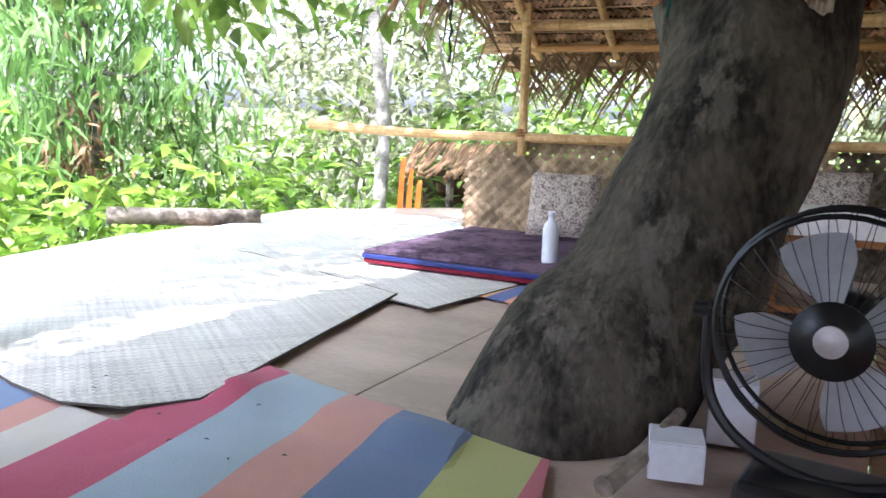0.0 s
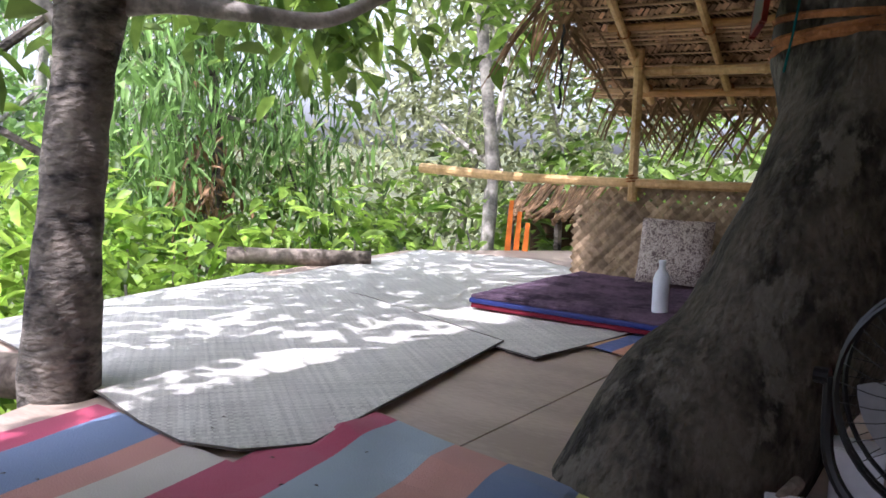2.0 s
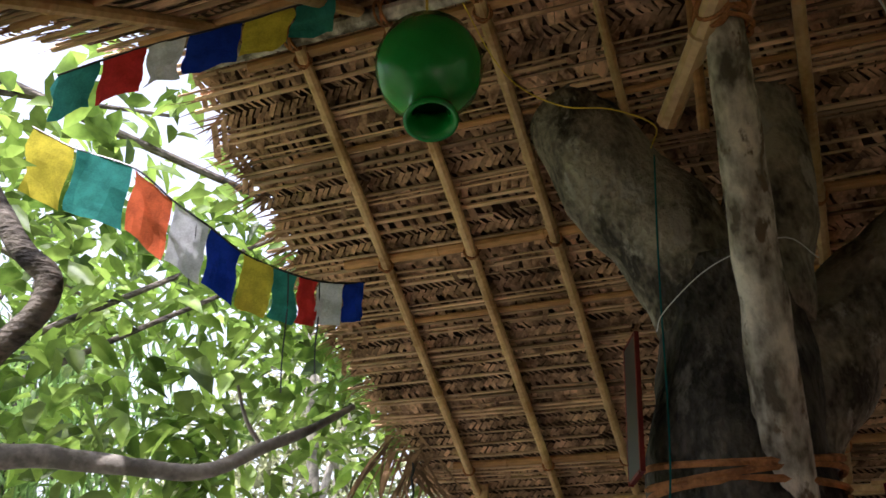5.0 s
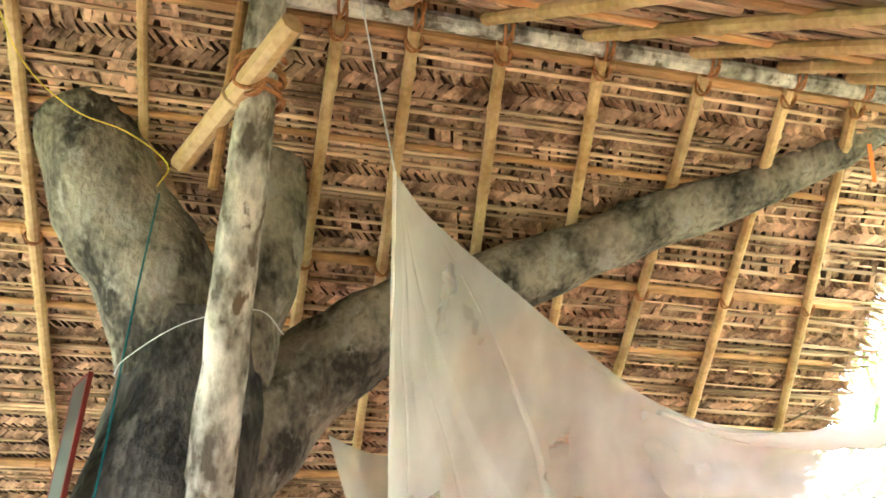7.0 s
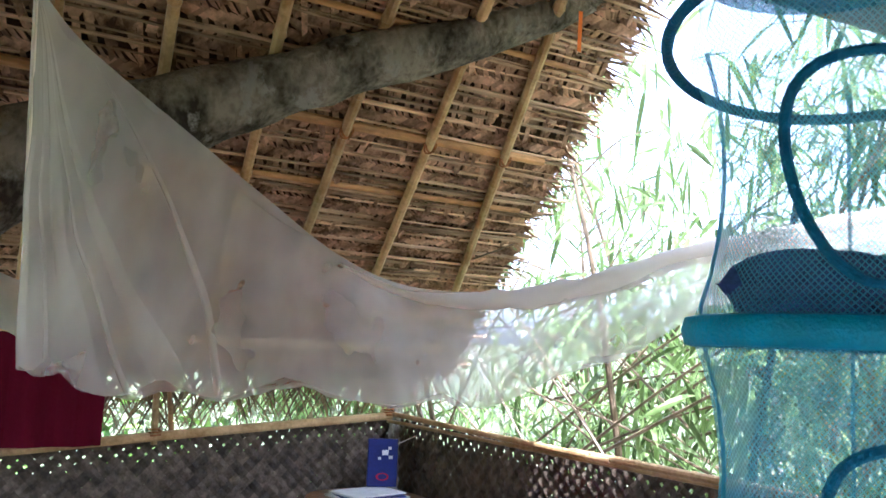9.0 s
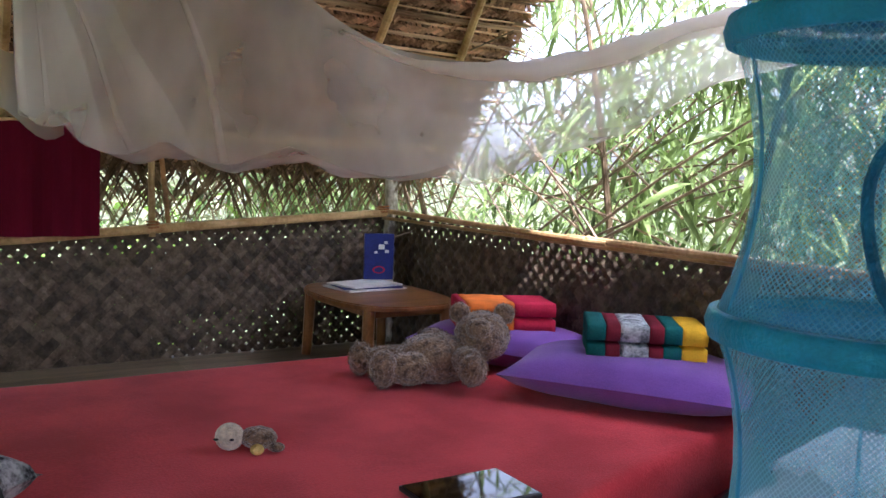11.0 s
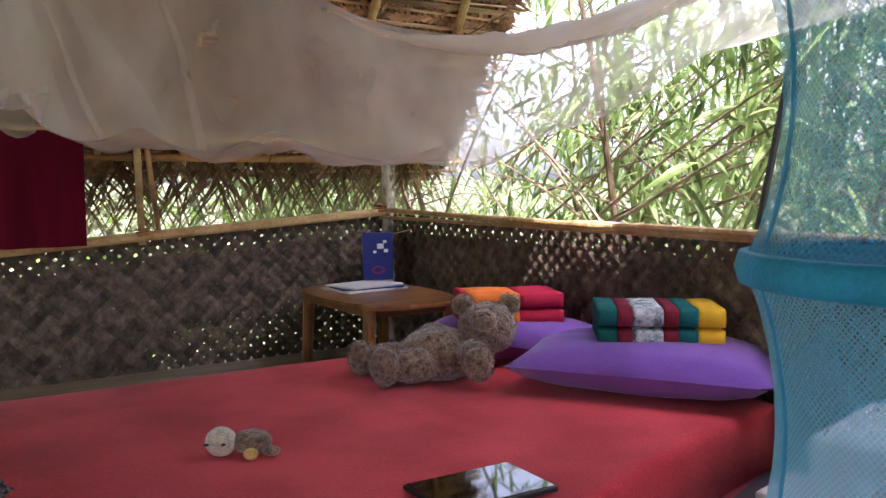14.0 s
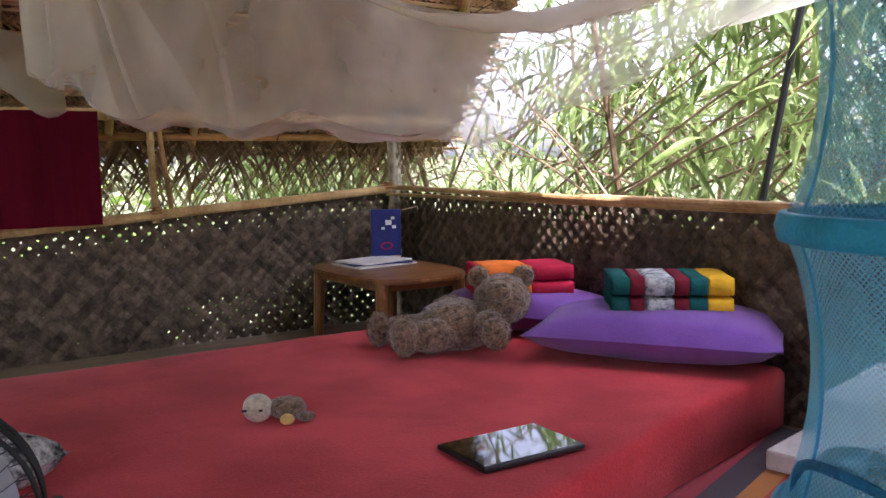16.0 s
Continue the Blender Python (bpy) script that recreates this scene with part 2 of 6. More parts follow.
M_MAT_EDGE = material("mat_binding", (0.10, 0.085, 0.07), 0.9, 0.3, 20, 0.4, 120)
M_RED_SHEET = material("red_sheet", (0.54, 0.036, 0.045), 0.85, 0.14, 4, 0.2, 160, tint=(0.6, 0.055, 0.065), spec=0.1, sheen=0.1)
M_PURPLE_PILLOW = material("purple_cotton", (0.19, 0.08, 0.34), 0.85, 0.15, 6, 0.15, 200, spec=0.1, sheen=0.2)
M_TEAL = material("teal_cloth", (0.012, 0.10, 0.095), 0.85, 0.2, 9, 0.3, 150, spec=0.1)
M_YELLOW = material("yellow_cloth", (0.72, 0.42, 0.02), 0.85, 0.15, 9, 0.2, 150, spec=0.1)
M_ORANGE = material("orange_cloth", (0.75, 0.19, 0.03), 0.85, 0.2, 9, 0.2, 150, spec=0.1)
M_CRIMSON = material("crimson_cloth", (0.42, 0.02, 0.05), 0.85, 0.2, 9, 0.2, 150, spec=0.1)
M_FUR = material("brown_plush", (0.13, 0.08, 0.045), 1.0, 0.4, 60, 1.0, 130, tint=(0.24, 0.16, 0.095), spec=0.05, sheen=0.6)
M_FUR_PALE = material("cream_plush", (0.62, 0.55, 0.40), 1.0, 0.2, 60, 0.8, 160, spec=0.05, sheen=0.5)
M_FUR_YELLOW = material("yellow_plush", (0.7, 0.5, 0.16), 1.0, 0.2, 60, 0.8, 160, spec=0.05)
M_BLACK = material("black_plastic", (0.012, 0.012, 0.013), 0.35, 0.2, 20, 0.05, 200)
M_SCREEN = material("dark_glass_screen", (0.004, 0.004, 0.005), 0.04, 0.1, 5, 0.0, 100, spec=0.6)
M_STEEL = material("brushed_steel", (0.55, 0.55, 0.56), 0.3, 0.1, 20, 0.05, 200, metal=1.0)
M_TABLE = material("varnished_table", (0.19, 0.075, 0.022), 0.28, 0.3, 4, 0.08, 50, (0.6, 6, 1), tint=(0.25, 0.11, 0.035), spec=0.5)
M_PAPER = material("paper", (0.7, 0.68, 0.64), 0.7, 0.1, 20, 0.05, 100)
M_NAVY = material("navy_card", (0.015, 0.025, 0.14), 0.45, 0.2, 10, 0.02, 80)
M_MAROON = material("maroon_cloth", (0.10, 0.004, 0.014), 0.9, 0.15, 4, 0.2, 180, (3, 3, 0.5), spec=0.08)
M_GREEN_POT = material("green_lacquer", (0.008, 0.24, 0.035), 0.22, 0.15, 5, 0.03, 60, spec=0.5)
M_CYAN = material("cyan_nylon", (0.035, 0.36, 0.60), 0.5, 0.15, 20, 0.4, 220)
M_CYAN_ROPE = material("blue_piping", (0.012, 0.16, 0.33), 0.6, 0.2, 30, 0.7, 200)
M_NET = netting("mosquito_net", (0.97, 0.91, 0.82), 0.32)
M_CYAN_NET = netting("cyan_mesh", (0.27, 0.68, 0.90), 0.36, 860.0, 0.5)
M_CYAN_FLOOR = netting("cyan_fabric", (0.14, 0.52, 0.78), 0.6, 0.0, 0.55)
M_DENIM = material("blue_checked_cloth", (0.06, 0.09, 0.24), 0.9, 0.4, 40, 0.3, 180, spec=0.1)
M_DARKGREEN = material("dark_green_cloth", (0.03, 0.07, 0.05), 0.9, 0.5, 18, 0.3, 120, spec=0.1)
M_WHITE = material("white_card", (0.72, 0.73, 0.76), 0.6, 0.08, 8, 0.05, 80)
M_STRING = material("yellow_string", (0.7, 0.5, 0.04), 0.8, 0.1, 40, 0.1, 200)
M_WHITE_STRING = material("white_cord", (0.6, 0.6, 0.57), 0.8, 0.1, 40, 0.1, 200)
M_REDPAINT = material("red_painted_wood", (0.17, 0.014, 0.01), 0.5, 0.25, 12, 0.1, 80)
M_MIRROR = material("mirror_glass", (0.75, 0.77, 0.77), 0.03, 0.0, 5, 0.0, 50, metal=1.0)
M_GROUND = material("leaf_litter", (0.06, 0.07, 0.03), 0.95, 0.5, 1.5, 0.9, 18, tint=(0.11, 0.12, 0.05))
M_LOG = material("cut_log", (0.16, 0.125, 0.095), 0.85, 0.5, 6, 0.6, 40, (1, 1, 1), tint=(0.27, 0.22, 0.17))


def leaf_material(name, color, tint, gloss=0.42, glow=0.48):
    return material(name, color, gloss, 0.25, 3, 0.0, 20, tint=tint, island=0.6, through_light=glow, spec=0.35)


M_LEAF_BROAD = leaf_material("broad_leaf", (0.11, 0.20, 0.03), (0.26, 0.37, 0.07))
M_LEAF_DROOP = leaf_material("drooping_leaf", (0.10, 0.20, 0.045), (0.26, 0.40, 0.12))
M_LEAF_SHRUB = leaf_material("shrub_leaf", (0.12, 0.24, 0.025), (0.34, 0.48, 0.07))
M_LEAF_DUSTY = leaf_material("dusty_leaf", (0.17, 0.20, 0.08), (0.42, 0.43, 0.24), 0.6)
M_LEAF_BAMBOO = leaf_material("bamboo_leaf", (0.14, 0.21, 0.05), (0.30, 0.38, 0.13))
M_CANE = material("green_cane", (0.22, 0.15, 0.085), 0.5, 0.4, 8, 0.1, 40)


# ---- mesh helpers ----
def mesh_of(name, verts, faces, mat, smooth=False):
    me = bpy.data.meshes.new(name)
    me.from_pydata([tuple(v) for v in verts], [], faces)
    me.materials.append(mat)
    if smooth:
        me.shade_smooth()
    me.update()
    return me


def part(name, bm, mat, parent, label="", smooth=False):
    """Links a bmesh, a mesh or (verts, faces) as one mesh object under a thing or a part."""
    if isinstance(bm, tuple):
        me = mesh_of(name, bm[0], bm[1], mat, smooth)
    elif isinstance(bm, bmesh.types.BMesh):
        me = bpy.data.meshes.new(name)
        bm.to_mesh(me)
        bm.free()
        me.materials.append(mat)
        if smooth:
            me.shade_smooth()
    else:
        me = bm
    ob = new(name, me)
    if parent is not None:
        ob.parent = parent
        ob.matrix_parent_inverse = Matrix.Identity(4)
    if label:
        tagged(ob, label)
    return ob


def thing(name, label, category, at=(0, 0, 0), turn=0.0, group="", kind=""):
    ob = new(name)
    ob.empty_display_size = 0.05
    ob.matrix_world = pose(*at, 0, 0, turn)
    return tagged(ob, label, category, group, kind)


def join(*shapes):
    verts, faces = [], []
    for v, f in shapes:
        k = len(verts)
        verts += list(v)
        faces += [tuple(i + k for i in q) for q in f]
    return verts, faces


def moved(shape, m):
    return [m @ Vector(v) for v in shape[0]], shape[1]


def smooth_path(points, steps=6):
    """Catmull-Rom through the points."""
    p = [Vector(q) for q in points]
    p = [p[0] * 2 - p[1]] + p + [p[-1] * 2 - p[-2]]
    out = []
    for i in range(1, len(p) - 2):
        for k in range(steps):
            t = k / steps
            a, b, c, d = p[i - 1:i + 3]
            out.append(0.5 * ((2 * b) + (c - a) * t + (2 * a - 5 * b + 4 * c - d) * t * t + (3 * b - a - 3 * c + d) * t ** 3))
    out.append(p[-2])
    return out


def tube(points, radii, sides=10, rough=0.0, grain=6.0, caps=True, seed=0.0):
    """A swept tube; rough adds knobbly relief as a share of the radius."""
    pts = [Vector(p) for p in points]
    n = len(pts)
    if not hasattr(radii, "__len__"):
        radii = [radii] * n
    if len(radii) != n:
        radii = list(np.interp(np.linspace(0, 1, n), np.linspace(0, 1, len(radii)), radii))
    verts, faces = [], []
    side = None
    for i, p in enumerate(pts):
        d = (pts[min(i + 1, n - 1)] - pts[max(i - 1, 0)]).normalized()
        if side is None:
            side = d.orthogonal().normalized()
        side = (side - d * side.dot(d)).normalized()
        other = d.cross(side)
        for k in range(sides):
            a = 2 * math.pi * k / sides
            v = side * math.cos(a) + other * math.sin(a)
            r = radii[i]
            if rough:
                q = (p + v * r) * grain
                r *= 1 + rough * noise.noise(q + Vector((seed, 0, 0))) + rough * 0.5 * noise.noise(q * 2.7)
            verts.append(p + v * r)
    for i in range(n - 1):
        for k in range(sides):
            a, b = i * sides + k, i * sides + (k + 1) % sides
            faces.append((a, b, b + sides, a + sides))
    if caps:
        faces.append(tuple(range(sides - 1, -1, -1)))
        faces.append(tuple((n - 1) * sides + k for k in range(sides)))
    return verts, faces


def bamboo(a, b, r, nodes=0.24, sides=9, seed=0, bow=0.0):
    """A cane with swollen nodes and a slight bow."""
    a, b = Vector(a), Vector(b)
    length = (b - a).length
    d = (b - a) / length
    rnd = random.Random(seed)
    up = d.orthogonal().normalized()
    stops = [(0.0, 1.0)]
    x = nodes * rnd.uniform(0.3, 0.9)
    while x < length - 0.03:
        stops += [(x - 0.014, 1.0), (x - 0.004, 1.17), (x + 0.003, 1.2), (x + 0.008, 1.02), (x + 0.02, 1.0)]
        x += nodes * rnd.uniform(0.85, 1.15)
    stops.append((length, 1.0))
    pts = [a + d * s + up * bow * math.sin(math.pi * s / length) + Vector((0, 0, 0.003 * noise.noise(Vector((s * 2, seed, 0))))) for s, _ in stops]
    return tube(pts, [r * k for _, k in stops], sides)


def box(size, at=(0, 0, 0), turn=0.0, bevel=0.0, seg=2):
    bm = bmesh.new()
    bmesh.ops.create_cube(bm, size=1)
    bmesh.ops.scale(bm, vec=size, verts=bm.verts)
    if bevel:
        bmesh.ops.bevel(bm, geom=bm.edges[:], offset=bevel, segments=seg, affect="EDGES", profile=0.6)
    bm.transform(pose(*at, 0, 0, turn))
    return bm


def lathe(profile, sides=32):
    """(radius, height) pairs turned round z."""
    verts, faces = [], []
    for r, z in profile:
        for k in range(sides):
            a = 2 * math.pi * k / sides
            verts.append((r * math.cos(a), r * math.sin(a), z))
    for i in range(len(profile) - 1):
        for k in range(sides):
            a, b = i * sides + k, i * sides + (k + 1) % sides
            faces.append((a, b, b + sides, a + sides))
    return verts, faces


def blob(center, radii, turn=(0, 0, 0), rough=0.0, grain=20, level=3):
    bm = bmesh.new()
    bmesh.ops.create_icosphere(bm, subdivisions=level, radius=1)
    for v in bm.verts:
        k = 1 + rough * noise.noise(v.co * grain * 0.15 + Vector(center)) + rough * 0.5 * noise.noise(v.co * grain * 0.6 + Vector(center)) if rough else 1
        v.co = Vector((v.co.x * radii[0], v.co.y * radii[1], v.co.z * radii[2])) * k
    bm.transform(pose(*center, *turn))
    return bm


def bm_join(*bms):
    out = bmesh.new()
    for b in bms:
        me = bpy.data.meshes.new("tmp")
        b.to_mesh(me)
        b.free()
        out.from_mesh(me)
        bpy.data.meshes.remove(me)
    return out


def cloth_sheet(corners, nx, ny, thick=0.004, wave=0.004, grain=3.0, seed=0.0, lift=None):
    """A thin sheet between four corners with soft ripples; lift(u, v) adds height."""
    c = [Vector(p) for p in corners]
    top = []
    for j in range(ny + 1):
        for i in range(nx + 1):
            u, v = i / nx, j / ny
            p = (c[0] * (1 - u) + c[1] * u) * (1 - v) + (c[3] * (1 - u) + c[2] * u) * v
            p = p + Vector((0, 0, wave * (noise.noise(p * grain + Vector((seed, 0, 0))) + 0.6)))
            if lift:
                p.z += lift(u, v)
            top.append(p)
    n = len(top)
    verts = top + [p - Vector((0, 0, thick)) for p in top]
    faces = []
    w = nx + 1
    for j in range(ny):
        for i in range(nx):
            a = j * w + i
            faces.append((a, a + 1, a + w + 1, a + w))
            faces.append((n + a, n + a + w, n + a + w + 1, n + a + 1))
    rim = [i for i in range(w)] + [j * w + nx for j in range(1, ny + 1)] + [ny * w + i for i in range(nx - 1, -1, -1)] + [j * w for j in range(ny - 1, 0, -1)]
    for a, b in zip(rim, rim[1:] + rim[:1]):
        faces.append((a, n + a, n + b, b))
    return verts, faces


def cushion(w, d, h, puff=1.0, res=14, corner=0.35, seed=0.0):
    """A stuffed pillow lying flat, pinched at its seam and corners."""
    verts, faces = [], []
    for s in (1, -1):
        for j in range(res + 1):
            for i in range(res + 1):
                u, v = 2 * i / res - 1, 2 * j / res - 1
                e = max(0.0, (1 - abs(u) ** 2.6)) ** 0.45 * max(0.0, (1 - abs(v) ** 2.6)) ** 0.45
                pull = 1 - 0.07 * corner * (1 - abs(u) ** 2) * (abs(v) ** 4) 
                pull2 = 1 - 0.07 * corner * (1 - abs(v) ** 2) * (abs(u) ** 4)
                x, y = u * w / 2 * pull2, v * d / 2 * pull
                z = h / 2 + s * (0.5 * h * e * (1 + 0.12 * noise.noise(Vector((u * 2 + seed, v * 2, s))) ) if e > 0 else 0)
                verts.append((x, y, z))
    n = (res + 1) ** 2
    for j in range(res):
        for i in range(res):
            a = j * (res + 1) + i
            faces.append((a, a + 1, a + res + 2, a + res + 1))
            faces.append((n + a, n + a + res + 1, n + a + res + 2, n + a + 1))
    return verts, faces


def leaf_cloud(centers, per, spread, length, width, droop=0.3, seed=1, fold=0.25):
    """Many small folded leaves scattered round the centres; one mesh."""
    rng = np.random.default_rng(seed)
    c = np.repeat(np.asarray(centers, float), per, axis=0)
    n = len(c)
    pos = c + rng.normal(0, 1, (n, 3)) * np.asarray(spread)
    # keep foliage out of the hut and off the platform
    inside = (pos[:, 0] > -1.3) & (pos[:, 0] < 2.85 + 0.3 * np.clip(pos[:, 1] - 1.7, 0, 2)) & (pos[:, 1] > -1.2) & (pos[:, 1] < 4.35) & (pos[:, 2] < 2.45 - 0.54 * np.abs(pos[:, 1] - 1.75))
    inside |= (pos[:, 0] > -2.5) & (pos[:, 0] < -0.5) & (pos[:, 1] > 1.1) & (pos[:, 1] < 4.9) & (pos[:, 2] < 0.75) & (pos[:, 2] > -0.3)
    pos = pos[~inside]
    n = len(pos)
    a = rng.uniform(0, 2 * np.pi, n)
    tilt = rng.normal(-droop, 0.45, n)
    d = np.stack([np.cos(a) * np.cos(tilt), np.sin(a) * np.cos(tilt), np.sin(tilt)], 1)
    side = np.cross(d, [0, 0, 1.0])
    side /= np.linalg.norm(side, axis=1)[:, None] + 1e-9
    up = np.cross(side, d)
    roll = rng.normal(0, 0.6, n)[:, None]
    side, up = side * np.cos(roll) + up * np.sin(roll), up * np.cos(roll) - side * np.sin(roll)
    L = (length * rng.uniform(0.6, 1.25, n))[:, None]
    w = (width * rng.uniform(0.7, 1.2, n))[:, None]
    sag = np.array([0, 0, -1.0]) * L * 0.12
    base = pos
    m1 = pos + d * L * 0.33
    m2 = pos + d * L * 0.68 + sag * 0.4
    tip = pos + d * L + sag
    lift = up * w * fold
    v = np.stack([base, m1, m2, tip, m1 + side * w * 0.5 + lift, m2 + side * w * 0.42 + lift, m1 - side * w * 0.5 + lift, m2 - side * w * 0.42 + lift], 1).reshape(-1, 3)
    i = np.arange(n)[:, None] * 8
    tris = ((0, 1, 4), (1, 2, 5), (1, 5, 4), (2, 3, 5), (0, 6, 1), (1, 6, 7), (1, 7, 2), (2, 7, 3))
    f = np.concatenate([i + np.array([t]) for t in tris], 1).reshape(-1, 3)
    return v, f


def leaf_part(name, cloud, mat, parent, label=""):
    v, f = cloud
    me = bpy.data.meshes.new(name)
    me.vertices.add(len(v))
    me.vertices.foreach_set("co", np.ascontiguousarray(v, np.float32).ravel())
    me.loops.add(f.size)
    me.loops.foreach_set("vertex_index", np.ascontiguousarray(f, np.int32).ravel())
    me.polygons.add(len(f))
    me.polygons.foreach_set("loop_start", np.arange(0, f.size, 3, dtype=np.int32))
    me.materials.append(mat)
    me.update()
    me.validate()
    return part(name, me, mat, parent, label)


# ---- ground and platform ----
def ground_height(x, y):
    return -2.2 + 0.35 * noise.noise(Vector((x * 0.15, y * 0.15, 0))) + 0.02 * max(0.0, math.hypot(x, y) - 8)


def make_ground():
    verts, faces = [], []
    rings = [0.0] + [1.5 * 1.22 ** k for k in range(40)]
    sides = 48
    for r in rings:
        for k in range(sides):
            a = 2 * math.pi * k / sides
            x, y = r * math.cos(a), r * math.sin(a)
            verts.append((x, y, ground_height(x, y) if r < 200 else 1.0))
    for i in range(len(rings) - 1):
        for k in range(sides):
            a, b = i * sides + k, i * sides + (k + 1) % sides
            faces.append((a, b, b + sides, a + sides))
    tagged(part("ground", (verts, faces), M_GROUND, None, smooth=True), "forest floor with dry leaf litter and low green growth", "ground", kind="structure")


make_ground()
RAIL_PTS = [(-1.95, 3.72, 0.48), (-0.8, 3.72, 0.475), (0.9, 3.72, 0.505), (1.51, 3.72, 0.55), (2.64, 3.72, 0.625)]


def rail_z(x):
    return float(np.interp(x, [p[0] for p in RAIL_PTS], [p[2] for p in RAIL_PTS]))


def make_deck():
    deck = thing("floor", "worn plywood platform of a tree house, grey-brown boards", "floor", kind="structure")
    # platform outline on its open side: slanted board edges
    poly = [(-2.05, 1.47), (-1.2, 1.27), (-1.0, 0.7), (-0.9, -1.6), (-0.3, -1.6), (-0.3, 4.4), (-1.75, 5.0), (-2.42, 4.2), (-2.3, 2.85)]
    bm = bmesh.new()
    f = bm.faces.new([bm.verts.new((x, y, -0.004)) for x, y in poly])
    g = bmesh.ops.extrude_face_region(bm, geom=[f])
    bmesh.ops.translate(bm, vec=(0, 0, -0.02), verts=[e for e in g["geom"] if isinstance(e, bmesh.types.BMVert)])
    bmesh.ops.recalc_face_normals(bm, faces=bm.faces[:])
    part("board", bm, M_PLY, deck)
    for x0, x1, y0, y1 in ((-0.297, 0.62, -1.6, 1.2), (-0.297, 0.62, 1.203, 3.9), (0.623, 1.6, -1.6, 1.2), (0.623, 1.6, 1.203, 3.9), (1.603, 2.7, -1.6, 1.2), (1.603, 2.7, 1.203, 3.9)):
        part("board", box((x1 - x0, y1 - y0, 0.02), ((x0 + x1) / 2, (y0 + y1) / 2, -0.014), 0, 0.002, 1), M_PLY if x1 < 0.7 else M_FLOOR, deck)
    for y in (-1.2, 0.2, 1.1, 2.2, 3.3, 3.85):
        part("joist", tube([(-2.3 if y > 1.5 else -0.95, y, -0.09), (2.85, y, -0.09)], 0.06, 10, 0.08, 5), M_LOG, deck)


make_deck()

# ---- walls ----
def woven_strips(length, height_at, spacing=0.04, width=0.04, seed=0, gap=None):
    """Diagonal splints of a two-over-two plaited palm panel in local x (along) and z (up), as (verts, faces) each."""
    rnd = random.Random(seed)
    out = []
    pitch = spacing * 1.414
    for fam in (1, -1):
        first, last = (int(-0.8 / pitch), int(length / pitch)) if fam == 1 else (0, int((length + 0.8) / pitch))
        for k in range(first, last + 1):
            w = width * rnd.uniform(0.86, 1.10)
            run = []
            for j2 in range(-2, 2 * int((length + 1.0) / pitch) + 4):
                j = j2 / 2
                # lines of family 1: x - z = k pitch; of family -1: x + z = k pitch
                x = (k + j) * pitch / 2 if fam == 1 else (k + (j - int(0.9 / pitch))) * pitch / 2
                z = (j - k) * pitch / 2 if fam == 1 else (k - (j - int(0.9 / pitch))) * pitch / 2
                if z < -0.035 or x < 0 or x > length or z > height_at(x) + 0.012:
                    continue
                other = j if fam == 1 else j - int(0.9 / pitch)
                over = (k + int(math.floor(other))) % 4 < 2
                if fam == -1:
                    over = not over
                off = (0.0065 if over else -0.0065) if j2 % 2 == 0 else 0.0
                off += 0.003 * noise.noise(Vector((x * 2, z * 2, seed)))
                run.append((x, off, z))
            run.sort(key=lambda q: q[2])
            if len(run) < 2:
                continue
            verts, faces = [], []
            for x, o, z in run:
                taper = 0.72 if 0.02 < height_at(x) - z < 0.085 else 1.0
                if gap:
                    taper *= gap(x, z)
                px, pz = -fam * 0.7071 * w / 2 * taper, 0.7071 * w / 2 * taper
                verts += [(x + px, o + 0.0022, z + pz), (x, o - 0.0022, z), (x - px, o + 0.0015, z - pz)]
            for i in range(len(run) - 1):
                a = i * 3
                faces += [(a, a + 1, a + 4, a + 3), (a + 1, a + 2, a + 5, a + 4)]
            out.append((verts, faces))
    return out


def make_wall(name, label, m, length, height_at, seed, mat, spacing=0.042, gap=None):
    wall = tagged(new(name), label, "wall", kind="structure")
    wall.matrix_world = m
    for v, f in woven_strips(length, height_at, spacing, spacing * 1.0, seed, gap):
        part("splint", (v, f), mat, wall)
    return wall


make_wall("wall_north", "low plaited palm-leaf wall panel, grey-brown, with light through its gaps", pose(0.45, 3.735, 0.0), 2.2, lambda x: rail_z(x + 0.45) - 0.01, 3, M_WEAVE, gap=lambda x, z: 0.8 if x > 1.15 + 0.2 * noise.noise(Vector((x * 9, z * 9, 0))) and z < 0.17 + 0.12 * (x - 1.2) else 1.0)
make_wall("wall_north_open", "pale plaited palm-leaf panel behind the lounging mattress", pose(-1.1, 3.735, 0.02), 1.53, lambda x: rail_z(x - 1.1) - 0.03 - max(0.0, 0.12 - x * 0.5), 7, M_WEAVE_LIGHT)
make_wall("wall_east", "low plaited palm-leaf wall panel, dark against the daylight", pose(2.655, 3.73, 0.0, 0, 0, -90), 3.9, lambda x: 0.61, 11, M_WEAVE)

# Two panels added out of view; they cut the daylight that reaches the trunk.
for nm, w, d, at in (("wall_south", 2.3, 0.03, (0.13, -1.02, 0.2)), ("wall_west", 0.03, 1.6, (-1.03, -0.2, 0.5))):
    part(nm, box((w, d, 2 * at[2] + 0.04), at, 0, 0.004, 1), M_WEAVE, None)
    tagged(bpy.data.objects[nm], "unseen palm-leaf panel added to keep daylight off the trunk", "wall", kind="structure")

